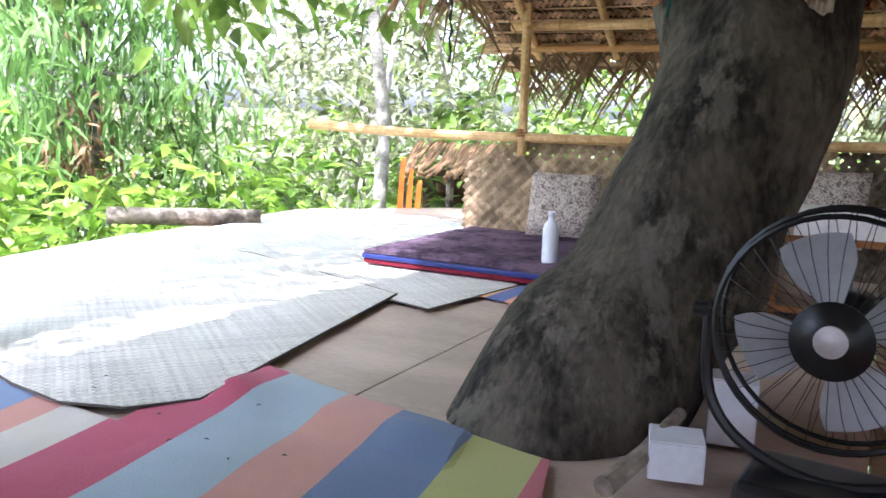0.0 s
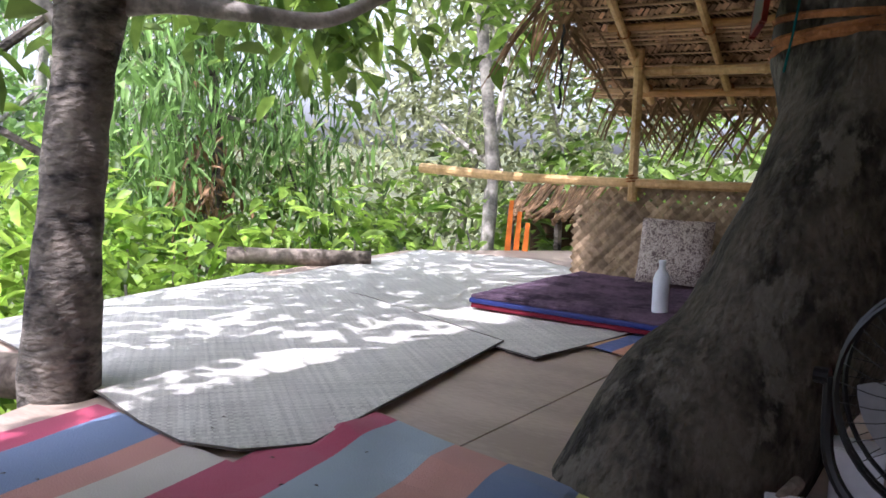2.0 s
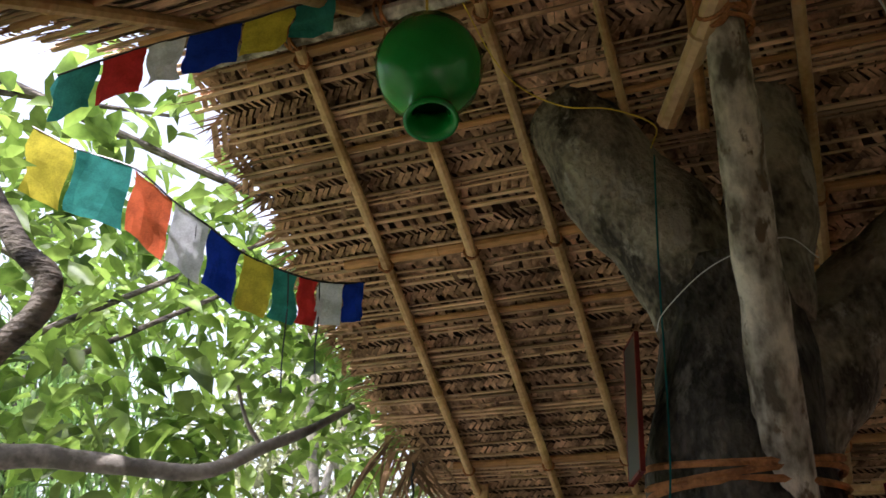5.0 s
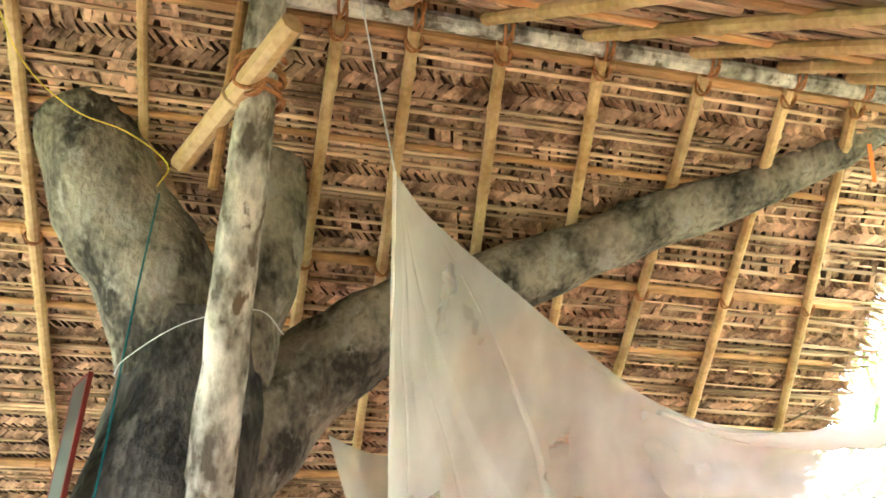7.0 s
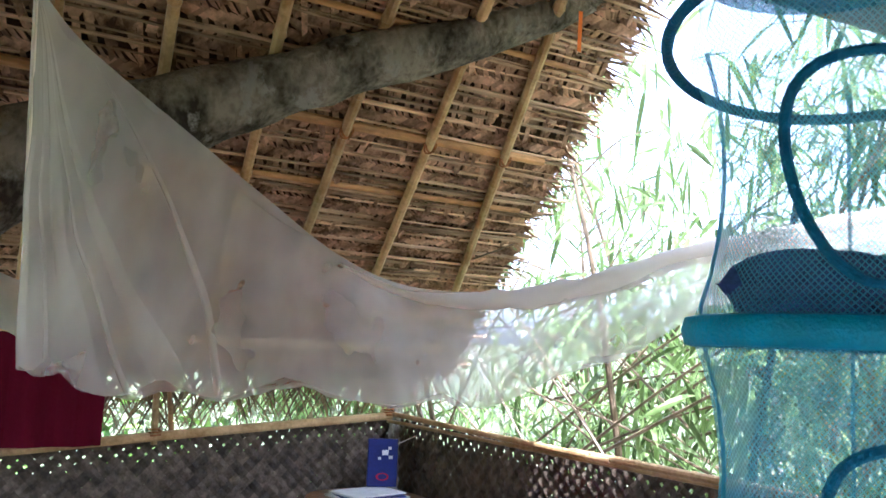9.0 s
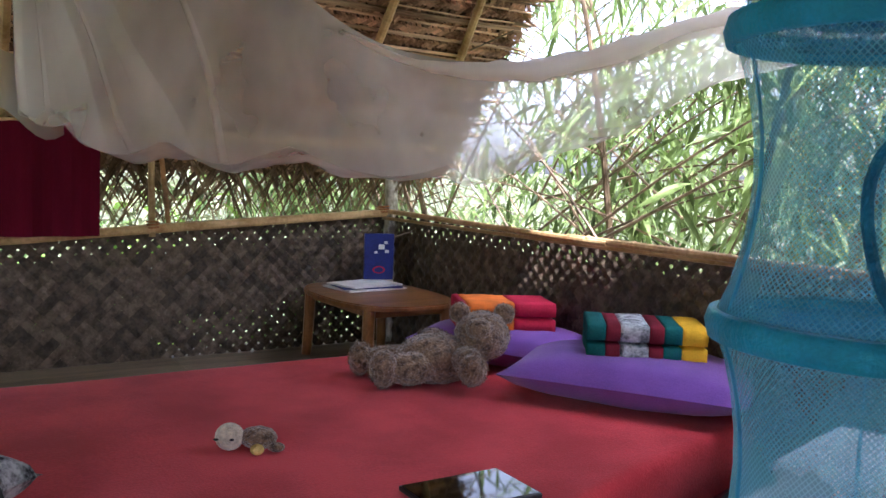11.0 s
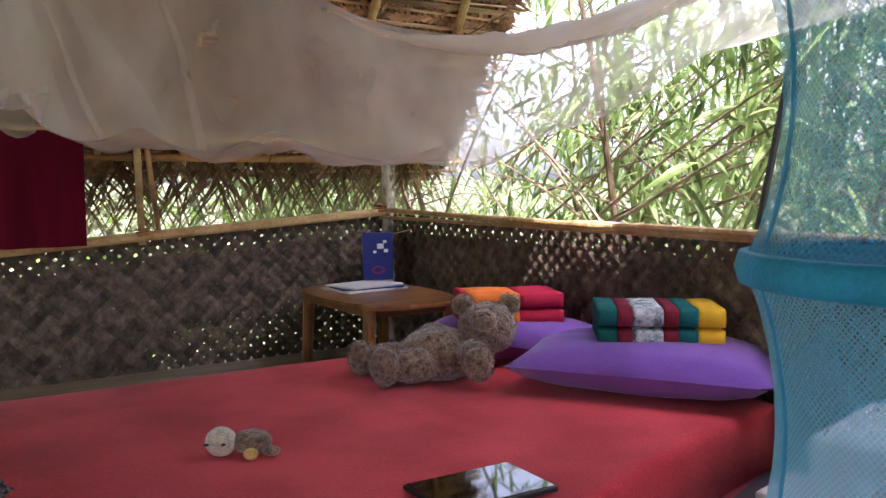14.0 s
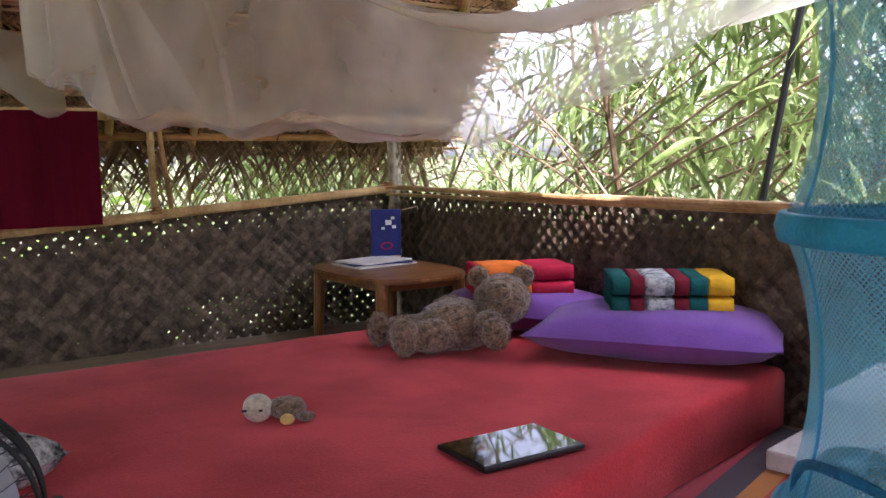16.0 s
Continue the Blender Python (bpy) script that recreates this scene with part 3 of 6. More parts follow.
rail = thing("rail", "bamboo handrail poles along the top of the plaited walls", "railing", kind="structure")
part("pole", tube(smooth_path([(-1.95, 3.70, 0.50), (-1.4, 3.70, 0.478), (-0.8, 3.70, 0.478), (0.2, 3.70, 0.49), (0.9, 3.70, 0.508), (1.51, 3.70, 0.552), (2.66, 3.70, 0.628)], 5),
                  [0.026, 0.022, 0.021, 0.021, 0.02, 0.02, 0.019], 9, 0.05, 9), M_BAMBOO, rail)
part("pole", bamboo((2.62, 3.80, 0.635), (2.62, 2.2, 0.612), 0.012, seed=3), M_BAMBOO, rail)
part("pole", bamboo((2.625, 2.4, 0.618), (2.625, -0.3, 0.61), 0.013, seed=4), M_BAMBOO, rail)
part("pole", bamboo((2.60, 3.70, 0.60), (2.64, 1.4, 0.598), 0.008, seed=5), M_BAMBOO, rail)
for i, x in enumerate((-0.82, 0.35, 1.51, 2.6)):
    part("rope_tie", tube([(x + 0.024 * math.cos(a) , 3.70 + 0.03 * math.sin(a), rail_z(x) + 0.002 * a) for a in np.linspace(0, 18, 40)], 0.004, 5), M_ROPE, rail)


# ---- roof ----
RIDGE_Y, RIDGE_Z, SLOPE = 1.75, 2.10, 0.54
EAVE_Y = 4.12


def roof_z(y):
    return RIDGE_Z - SLOPE * abs(y - RIDGE_Y)


def rake_east(y):
    d = abs(y - RIDGE_Y)
    return 2.38 + 0.35 * d + 0.03 * noise.noise(Vector((0, y * 9, 0)))


def rake_west(y):
    return -1.02 - 0.05 * min(1.0, abs(y - RIDGE_Y)) + 0.03 * noise.noise(Vector((5, y * 9, 0)))


roof = thing("roof", "low-pitched thatched roof of dry plaited palm leaves seen from below", "roof", kind="structure")


def thatch_row(y0, sgn, seed):
    """One lapped course: plaited leaflets in a zigzag, and the ribs that carry them."""
    rnd = random.Random(seed)
    xa, xb = rake_west(y0), rake_east(y0)
    lv, lf, sv, sf = [], [], [], []
    normal = Vector((0, -sgn * SLOPE, -1)).normalized()
    down = Vector((0, sgn, -SLOPE)).normalized()

    def at(x, d, out):
        return Vector((x, y0, roof_z(y0) + 0.01)) + down * d + normal * out

    x = xa - rnd.uniform(0, 0.04)
    zig = rnd.random() < 0.6
    plait = rnd.random() < 0.62
    rnd.uniform(-1, 1)
    while plait and x < xb:
        # two slats that meet in a point, like a plaited braid
        w = rnd.uniform(0.008, 0.0115)
        for top, flip in ((0.0, 1), (0.036, -1)):
            ln, dx = 0.034 * rnd.uniform(0.85, 1.15), 0.03 * flip
            o = rnd.uniform(0.012, 0.02)
            k = len(lv)
            lv += [at(x - w + (0 if flip > 0 else dx * -1), top, o), at(x + w + (0 if flip > 0 else dx * -1), top, o + 0.006), at(x + w + (dx if flip > 0 else 0), top + ln, o + 0.014), at(x - w + (dx if flip > 0 else 0), top + ln, o + 0.002)]
            lf.append((k, k + 1, k + 2, k + 3))
        x += rnd.uniform(0.021, 0.027)
    step = 0.031
    lean = rnd.choice((-1, 1)) * rnd.uniform(0.5, 1.1)
    while x < xb:
        w = rnd.uniform(0.017, 0.028)
        ln = rnd.uniform(0.07, 0.12)
        o0, o1 = rnd.uniform(0.0, 0.006), rnd.uniform(0.008, 0.04)
        le = lean * rnd.uniform(0.6, 1.3)
        k = len(lv)
        dx = ln * le * 0.5
        lv += [at(x - w / 2, -0.02, o0), at(x + w / 2, -0.02, o0 + 0.004), at(x + w / 2 + dx, ln * 0.85, o1), at(x + dx, ln, o1 + 0.004), at(x - w / 2 + dx, ln * 0.8, o1)]
        lf.append((k, k + 1, k + 2, k + 3, k + 4))
        if zig:
            k = len(lv)
            lv += [at(x - w / 2, 0.03, 0.008), at(x + w * 0.6, 0.03, 0.012), at(x + w - dx * 0.7, 0.03 + ln * 0.5, 0.03), at(x - dx * 0.7, 0.03 + ln * 0.55, 0.026)]
            lf.append((k, k + 1, k + 2, k + 3))
        x += step * rnd.uniform(0.75, 1.3)
    part("thatch_course", (lv, lf), M_THATCH, roof)
    shapes = []
    for d in (-0.004,) if plait else (0.004, 0.026, 0.05) if rnd.random() < 0.6 else (0.012, 0.04):
        x = xa - rnd.uniform(0.0, 0.1)
        while x < xb:
            ln = rnd.uniform(0.5, 1.6)
            e = min(x + ln, xb + rnd.uniform(0, 0.1))
            j = rnd.uniform(-0.008, 0.008)
            shapes.append(tube([at(x, d + j, 0.026), at((x + e) / 2, d + j + rnd.uniform(-0.006, 0.006), 0.03), at(e, d + j + rnd.uniform(-0.012, 0.012), 0.026)], rnd.uniform(0.003, 0.0085), 5, caps=False))
            x = e + rnd.uniform(-0.1, 0.15)
    part("thatch_rib", join(*shapes), M_THATCH_STICK, roof)


rows = np.arange(RIDGE_Y + 0.03, EAVE_Y, 0.072)
for i, y in enumerate(rows):
    thatch_row(float(y), 1, 100 + i)
for i, d in enumerate(np.arange(0.03, 2.6, 0.085)):
    thatch_row(float(RIDGE_Y - d), -1, 300 + i)


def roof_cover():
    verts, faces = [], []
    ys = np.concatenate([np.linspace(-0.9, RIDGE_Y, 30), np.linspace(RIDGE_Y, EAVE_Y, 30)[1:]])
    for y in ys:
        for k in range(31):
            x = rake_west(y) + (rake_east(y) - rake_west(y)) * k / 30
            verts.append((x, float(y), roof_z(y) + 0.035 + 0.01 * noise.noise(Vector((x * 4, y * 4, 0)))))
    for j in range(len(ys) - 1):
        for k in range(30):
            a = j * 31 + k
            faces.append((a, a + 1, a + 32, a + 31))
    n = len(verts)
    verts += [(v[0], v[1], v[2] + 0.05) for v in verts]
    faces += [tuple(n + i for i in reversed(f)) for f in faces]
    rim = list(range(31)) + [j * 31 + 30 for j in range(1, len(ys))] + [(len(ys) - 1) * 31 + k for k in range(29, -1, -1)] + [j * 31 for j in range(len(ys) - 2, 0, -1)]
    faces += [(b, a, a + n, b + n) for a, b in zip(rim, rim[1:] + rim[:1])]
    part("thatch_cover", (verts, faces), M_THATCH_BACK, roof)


roof_cover()
RAFTERS = [(-0.654, -0.838), (-0.377, -0.486), (-0.123, -0.164), (0.164, 0.163), (0.624, 0.632), (0.808, 0.957), (1.034, 1.357), (1.302, 1.702), (1.597, 1.969), (1.853, 2.373), (2.063, 2.858)]
for i, (xt, xb) in enumerate(RAFTERS):
    y1 = 3.98 if i != 3 else 2.5
    x1 = xt + (xb - xt) * (y1 - RIDGE_Y) / 1.95
    part("rafter", bamboo((xt, RIDGE_Y + 0.02, roof_z(RIDGE_Y) - 0.055), (x1, y1, roof_z(y1) - 0.055), 0.017 if i != 3 else 0.013, 0.3, seed=20 + i), M_BAMBOO, roof)
    dx = (xb - xt) * 1.2 + (0.3 if xt > 1 else 0.0)
    part("rafter", bamboo((xt - 0.06, RIDGE_Y - 0.02, roof_z(RIDGE_Y) - 0.055), (xt + dx, -0.85, roof_z(-0.85) - 0.055), 0.017, 0.3, seed=40 + i), M_BAMBOO, roof)
PURLINS = [(1.82, 0.0165), (2.115, 0.01), (2.505, 0.0165), (2.77, 0.011), (3.53, 0.0165), (3.72, 0.02), (3.90, 0.0168)]
for i, (y, r) in enumerate(PURLINS):
    drop = 0.085 if r > 0.017 else 0.065 if y > 3.8 else 0.03
    part("purlin", bamboo((rake_west(y) + 0.18, y, roof_z(y) - drop), (rake_east(y) - 0.1, y, roof_z(y) - drop), r, 0.4, seed=60 + i), M_BAMBOO if r > 0.017 else M_BAMBOO_SPLIT, roof)
for i, y in enumerate((1.5, 1.15, 0.8, 0.4, 0.0, -0.5)):
    part("purlin", bamboo((rake_west(y) + 0.1, y, roof_z(y) - 0.03), (rake_east(y) - 0.1, y, roof_z(y) - 0.03), 0.011, 0.4, seed=70 + i), M_BAMBOO_SPLIT, roof)
part("ridge_pole", tube([(-0.95, RIDGE_Y, 2.03), (0.8, RIDGE_Y, 2.035), (2.42, RIDGE_Y, 2.02)], 0.024, 10, 0.12, 12), M_BARK_PALE, roof)
for i, (xt, xb) in enumerate(RAFTERS):
    part("rope_tie", tube([(xt + 0.012 * math.sin(a * 0.7), RIDGE_Y + 0.034 * math.cos(a), 2.035 + 0.034 * math.sin(a)) for a in np.linspace(0, 20, 44)], 0.004, 5), M_ROPE, roof)
    for y, r in PURLINS[::2]:
        x = xt + (xb - xt) * (y - RIDGE_Y) / 1.95
        if i != 3:
            part("rope_tie", tube([(x + 0.022 * math.cos(a), y + 0.012 * math.sin(a * 1.3), roof_z(y) - 0.05 + 0.024 * math.sin(a)) for a in np.linspace(0, 13, 30)], 0.0035, 5), M_ROPE, roof)


def fringe(xa, xb, y, ztop, drop, seed, count):
    """Loose leaf ends hanging from the eave, crossing each other."""
    rnd = random.Random(seed)
    lv, lf = [], []
    for i in range(count):
        x = xa + (xb - xa) * rnd.random()
        yy = y + rnd.uniform(-0.12, 0.12)
        ln = drop * rnd.uniform(0.55, 1.15)
        lean = rnd.choice((-1, 1)) * rnd.uniform(0.35, 1.3)
        w = rnd.uniform(0.005, 0.011)
        z0 = ztop + (y - yy) * SLOPE + rnd.uniform(-0.02, 0.03)
        out = rnd.uniform(-0.02, 0.14)
        k = len(lv)
        for t in (0, 0.33, 0.66, 1.0):
            ww = w * (1 - 0.75 * t)
            cx = x + lean * ln * (t - 0.25 * t * t)
            lv += [(cx - ww, yy + out * t, z0 - ln * t), (cx + ww, yy + out * t + 0.004, z0 - ln * t)]
        for t in range(3):
            a = k + 2 * t
            lf.append((a, a + 1, a + 3, a + 2))
    return lv, lf


part("eave_fringe", fringe(0.45, 3.05, 4.0, 0.90, 0.37, 5, 460), M_FRINGE, roof)
part("eave_fringe", fringe(-1.12, 0.5, 4.02, 0.87, 0.26, 6, 150), M_FRINGE, roof)
for k, (xa, ya, xb, yb) in enumerate(((-1.06, 1.9, -1.08, 4.1), (2.55, 1.8, 3.25, 4.1))):
    rnd = random.Random(80 + k)
    lv, lf = [], []
    for i in range(330):
        t = rnd.random()
        y = ya + (yb - ya) * t
        x = rake_west(y) if k == 0 else rake_east(y)
        s = -1 if k == 0 else 1
        ln = rnd.uniform(0.05, 0.16)
        w = rnd.uniform(0.006, 0.014)
        z = roof_z(y) + rnd.uniform(0.0, 0.06)
        ang = rnd.uniform(-0.7, 0.7)
        q = len(lv)
        lv += [(x - s * 0.05, y - w, z), (x - s * 0.05, y + w, z), (x + s * ln * math.cos(ang), y + ln * math.sin(ang), z - rnd.uniform(0.0, 0.09))]
        lf.append((q, q + 1, q + 2))
    part("rake_fringe", (lv, lf), M_FRINGE, roof)
part("eave_fringe", fringe(-1.12, -0.95, 3.4, 1.15, 0.3, 9, 30), M_FRINGE, roof)


# ---- posts ----
def post(name, label, a, b, r, mat, seed, rough=0.0, cat="post"):
    t = thing(name, label, cat, kind="structure")
    if rough:
        pts = [Vector(a).lerp(Vector(b), k / 14) + Vector((0.006 * noise.noise(Vector((k * 0.7, seed, 0))), 0, 0)) for k in range(15)]
        part("pole", tube(pts, r, 12, rough, 14), mat, t, smooth=True)
    else:
        part("pole", bamboo(a, b, r, 0.26, seed=seed), mat, t)
    return t


p = post("post_west", "slim bamboo roof post rising from the handrail", (-0.815, 3.70, 0.40), (-0.81, 3.68, 1.04), 0.021, M_BAMBOO, 31)
post("post_north", "thin bamboo roof post on the plaited wall", (1.51, 3.70, 0.52), (1.5, 3.70, 0.98), 0.014, M_BAMBOO, 32)
post("post_north_split", "reddish split cane upright beside the thin post", (1.60, 3.76, 0.5), (1.56, 3.80, 0.95), 0.011, M_BAMBOO_SPLIT, 33)
post("post_corner", "mottled round wooden corner post", (2.645, 3.70, -0.05), (2.64, 3.70, 1.05), 0.033, M_BARK_PALE, 34, 0.12)
post("post_middle", "bamboo upright between trunk and wall", (0.22, 3.70, 0.3), (0.2, 3.7, 1.02), 0.018, M_BAMBOO, 36)
p = post("ridge_post", "mottled pale wooden post that carries the ridge pole", (0.43, 1.985, 0.70), (0.452, 1.75, 2.03), [0.056, 0.05, 0.043], M_BARK_PALE, 35, 0.1)
part("rope_binding", tube([(0.448 + (0.054 + 0.008 * math.sin(a * 2.3)) * math.cos(a), 1.797 + 0.06 * math.sin(a), 1.765 + 0.0024 * a + 0.012 * math.sin(a * 0.6)) for a in np.linspace(0, 44, 160)], 0.006, 5), M_ROPE, p)
part("side_pole", bamboo((0.372, 1.88, 1.58), (0.392, 1.80, 2.03), 0.013, 0.3, seed=78), M_BAMBOO_SPLIT, p)
strut = thing("bamboo_strut", "thick pale bamboo strut lashed to the ridge post", "bamboo pole")
part("pole", bamboo((0.284, 2.0, 1.688), (0.51, 1.575, 1.843), 0.027, 0.33, seed=77), M_BAMBOO, strut)
part("rope_tie", tube([(0.43 + 0.033 * math.cos(a), 1.725 + 0.02 * math.sin(a * 0.8), 1.79 + 0.033 * math.sin(a)) for a in np.linspace(0, 19, 60)], 0.005, 5), M_ROPE, strut)
outer = thing("leaning_pole", "dark thin pole leaning outside the wall", "pole")
part("pole", tube([(2.97, 1.91, -0.4), (2.97, 1.91, 0.62), (2.95, 1.72, 1.5)], 0.012, 8), M_BLACK, outer)


# ---- trees ----
tree = thing("tree", "large leaning grey tree trunk growing through the platform and thatch", "tree")
trunk_path = smooth_path([(0.00, 1.62, -0.5), (0.11, 1.74, 0.0), (0.20, 1.86, 0.2), (0.29, 1.95, 0.42), (0.35, 2.03, 0.66), (0.335, 2.11, 0.87), (0.36, 2.17, 1.12), (0.36, 2.18, 1.34)], 6)
# Shade and daylight on this tree are put into its two bark colours.
part("trunk", tube(trunk_path, [0.24, 0.20, 0.185, 0.175, 0.172, 0.2, 0.175, 0.17], 40, 0.12, 5.0), M_BARK_SHADED, tree, smooth=True)
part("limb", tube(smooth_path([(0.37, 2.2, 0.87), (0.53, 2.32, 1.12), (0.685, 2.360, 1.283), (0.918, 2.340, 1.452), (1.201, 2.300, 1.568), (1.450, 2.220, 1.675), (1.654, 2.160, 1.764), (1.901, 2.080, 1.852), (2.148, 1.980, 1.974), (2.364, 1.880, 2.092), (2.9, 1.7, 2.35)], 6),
                  [0.15, 0.148, 0.136, 0.116, 0.106, 0.086, 0.084, 0.064, 0.056, 0.042, 0.035], 28, 0.13, 7.0), M_BARK_LIT, tree, smooth=True)
part("limb", tube(smooth_path([(0.33, 2.17, 1.22), (0.24, 2.17, 1.45), (0.11, 2.17, 1.63), (0.0, 2.2, 1.88)], 6), [0.15, 0.145, 0.145, 0.125], 28, 0.12, 6.0), M_BARK_LIT, tree, smooth=True)
part("limb", tube(smooth_path([(0.40, 2.19, 1.24), (0.49, 2.21, 1.52), (0.505, 2.28, 1.92)], 6), [0.15, 0.112, 0.095], 24, 0.12, 7.0), M_BARK_LIT, tree, smooth=True)
band = thing("rope_band", "band of orange-brown coir rope round the trunk", "rope")
part("coil", tube([(0.34 + 0.205 * math.cos(a), 2.10 + 0.205 * math.sin(a), 0.79 + 0.004 * a + 0.01 * math.sin(a * 1.7)) for a in np.linspace(0, 19, 120)], 0.008, 5), M_ROPE, band)


def branchy_tree(name, label, base, top, r, crown_mat, centers, per, spread, leaf, seed, bark, droop=0.3, limbs=5):
    t = thing(name, label, "tree")
    rnd = random.Random(seed)
    b, e = Vector(base), Vector(top)
    pts = [b.lerp(e, k / 6) + Vector((rnd.uniform(-1, 1), rnd.uniform(-1, 1), 0)) * (e - b).length * 0.02 for k in range(7)]
    path = smooth_path(pts, 3)
    part("trunk", tube(path, [r, r * 0.45], 10, 0.12, 6), bark, t, smooth=True)
    for c in centers[:limbs]:
        c = Vector(c)
        s = path[min(len(path) - 1, max(2, int(len(path) * rnd.uniform(0.4, 0.95))))]
        part("limb", tube(smooth_path([s, s.lerp(c, 0.5) + Vector((0, 0, rnd.uniform(-0.1, 0.2))), c], 4), [r * 0.42, r * 0.12], 7, 0.1, 8), bark, t)
    leaf_part("crown", leaf_cloud(centers, per, spread, leaf[0], leaf[1], droop, seed), crown_mat, t)
    return t


def cluster(center, size, n, seed):
    rng = np.random.default_rng(seed)
    return (np.asarray(center) + rng.normal(0, 1, (n, 3)) * np.asarray(size)).tolist()


# slim tree beside the platform
slim = thing("tree", "slim knotty tree trunk beside the platform edge, with forked branches", "tree")
part("trunk", tube(smooth_path([(-1.20, 1.28, -2.0), (-1.20, 1.30, -0.1), (-1.24, 1.36, 0.39), (-1.29, 1.43, 0.75), (-1.26, 1.44, 0.93)], 7), [0.13, 0.088, 0.074, 0.072, 0.085], 22, 0.14, 9), M_BARK_SLIM, slim, smooth=True)
part("limb", tube(smooth_path([(-1.25, 1.43, 0.88), (-1.22, 1.41, 1.02), (-1.16, 1.42, 1.12), (-1.08, 1.45, 1.22), (-1.07, 1.45, 1.3), (-1.13, 1.41, 1.37), (-1.3, 1.4, 1.6)], 5), [0.045, 0.032, 0.028, 0.03, 0.03, 0.028, 0.02], 12, 0.12, 14), M_BARK_SLIM, slim, smooth=True)
part("limb", tube(smooth_path([(-1.27, 1.45, 0.90), (-1.14, 1.55, 0.915), (-1.0, 1.66, 0.90), (-0.86, 1.79, 0.89), (-0.75, 1.88, 0.95), (-0.68, 1.97, 1.0), (-0.62, 2.1, 1.08)], 5), [0.036, 0.027, 0.023, 0.019, 0.016, 0.013, 0.008], 10, 0.12, 20), M_BARK_TWIG, slim, smooth=True)
part("limb", tube(smooth_path([(-1.30, 1.42, 0.82), (-1.40, 1.38, 0.92), (-1.44, 1.34, 1.05), (-1.47, 1.32, 1.3)], 5), [0.022, 0.018, 0.015, 0.01], 8, 0.1, 20), M_BARK_TWIG, slim, smooth=True)
part("limb", tube(smooth_path([(-0.75, 1.88, 0.95), (-0.79, 1.86, 1.02), (-0.80, 1.83, 1.1)], 3), [0.007, 0.004], 6), M_BARK_TWIG, slim)
part("limb", tube(smooth_path([(-1.3, 1.42, 0.5), (-1.5, 1.3, 0.62), (-1.9, 1.2, 0.8)], 4), [0.012, 0.006], 6), M_BARK_SLIM, slim)
# The last cluster is unseen foliage, added to dapple the near mat with shade.
leaf_part("crown", leaf_cloud(cluster((-1.6, 1.9, 1.9), (0.7, 0.6, 0.25), 50, 5) + cluster((-1.75, 1.25, 1.1), (0.25, 0.2, 0.25), 10, 6) + cluster((-1.7, 2.6, 1.5), (0.4, 0.5, 0.25), 40, 8) + cluster((-1.65, 2.5, 1.12), (0.28, 0.3, 0.1), 34, 12) + cluster((-1.35, 0.5, 1.9), (0.4, 0.5, 0.2), 60, 9), 9, (0.1, 0.1, 0.07), 0.125, 0.062, 0.35, 11), M_LEAF_BROAD, slim)

# drooping tree to the north-west
droop_tree = branchy_tree("tree", "slender tree with long drooping bright green leaves", (-4.2, 4.2, -2.2), (-4.35, 4.4, 3.2), 0.055, M_LEAF_DROOP,
             cluster((-4.3, 4.4, 1.6), (0.45, 0.5, 0.9), 60, 21) + cluster((-4.2, 4.3, 0.2), (0.4, 0.4, 0.4), 12, 22), 62, (0.16, 0.16, 0.3), (0.17, 0.028), 21, M_BARK_SLIM, 1.0)
leaf_part("dry_leaves", leaf_cloud(cluster((-4.15, 4.15, 0.35), (0.12, 0.12, 0.25), 14, 23), 14, (0.07, 0.07, 0.1), 0.12, 0.03, 1.0, 24), M_FRINGE, droop_tree, "hanging dead brown leaves")
branchy_tree("tree", "pale-barked forked tree with small dusty leaves", (-2.1, 5.1, -2.0), (-2.7, 5.2, 3.0), 0.065, M_LEAF_DUSTY,
             cluster((-2.3, 6.0, 1.5), (0.9, 0.4, 0.8), 80, 31), 50, (0.17, 0.17, 0.14), (0.10, 0.04), 31, M_BARK_TWIG, 0.3, 9)
branchy_tree("tree", "broad-leaved tree whose crown hangs over the platform", (-3.0, 0.6, -2.2), (-2.6, 1.2, 3.2), 0.06, M_LEAF_BROAD,
             cluster((-2.1, 3.4, 2.1), (0.8, 0.7, 0.3), 70, 41) + cluster((-1.2, 4.4, 1.7), (0.7, 0.5, 0.4), 50, 42), 24, (0.16, 0.16, 0.12), (0.13, 0.055), 41, M_BARK_SLIM, 0.4, 8)
FAR = [((-7.5, 6.5), M_LEAF_DUSTY, 0.17), ((-4.6, 8.0), M_LEAF_DUSTY, 0.17), ((-1.6, 8.6), M_LEAF_BROAD, 0.18), ((1.5, 8.8), M_LEAF_DUSTY, 0.17), ((-6.2, 4.0), M_LEAF_DROOP, 0.16), ((4.2, 8.2), M_LEAF_DUSTY, 0.17), ((-9.0, 3.2), M_LEAF_DROOP, 0.16)]
for i, ((x, y), mt, lf) in enumerate(FAR):
    branchy_tree("tree", "dense woodland tree with sunlit mixed green foliage", (x, y, -2.2), (x + 0.3, y, 3.5), 0.06, mt,
                 cluster((x, y, 0.6), (1.1, 0.8, 1.3), 130, 50 + i), 27, (0.2, 0.2, 0.17), (lf, lf * 0.38), 50 + i, M_BARK_TWIG, 0.4, 10)
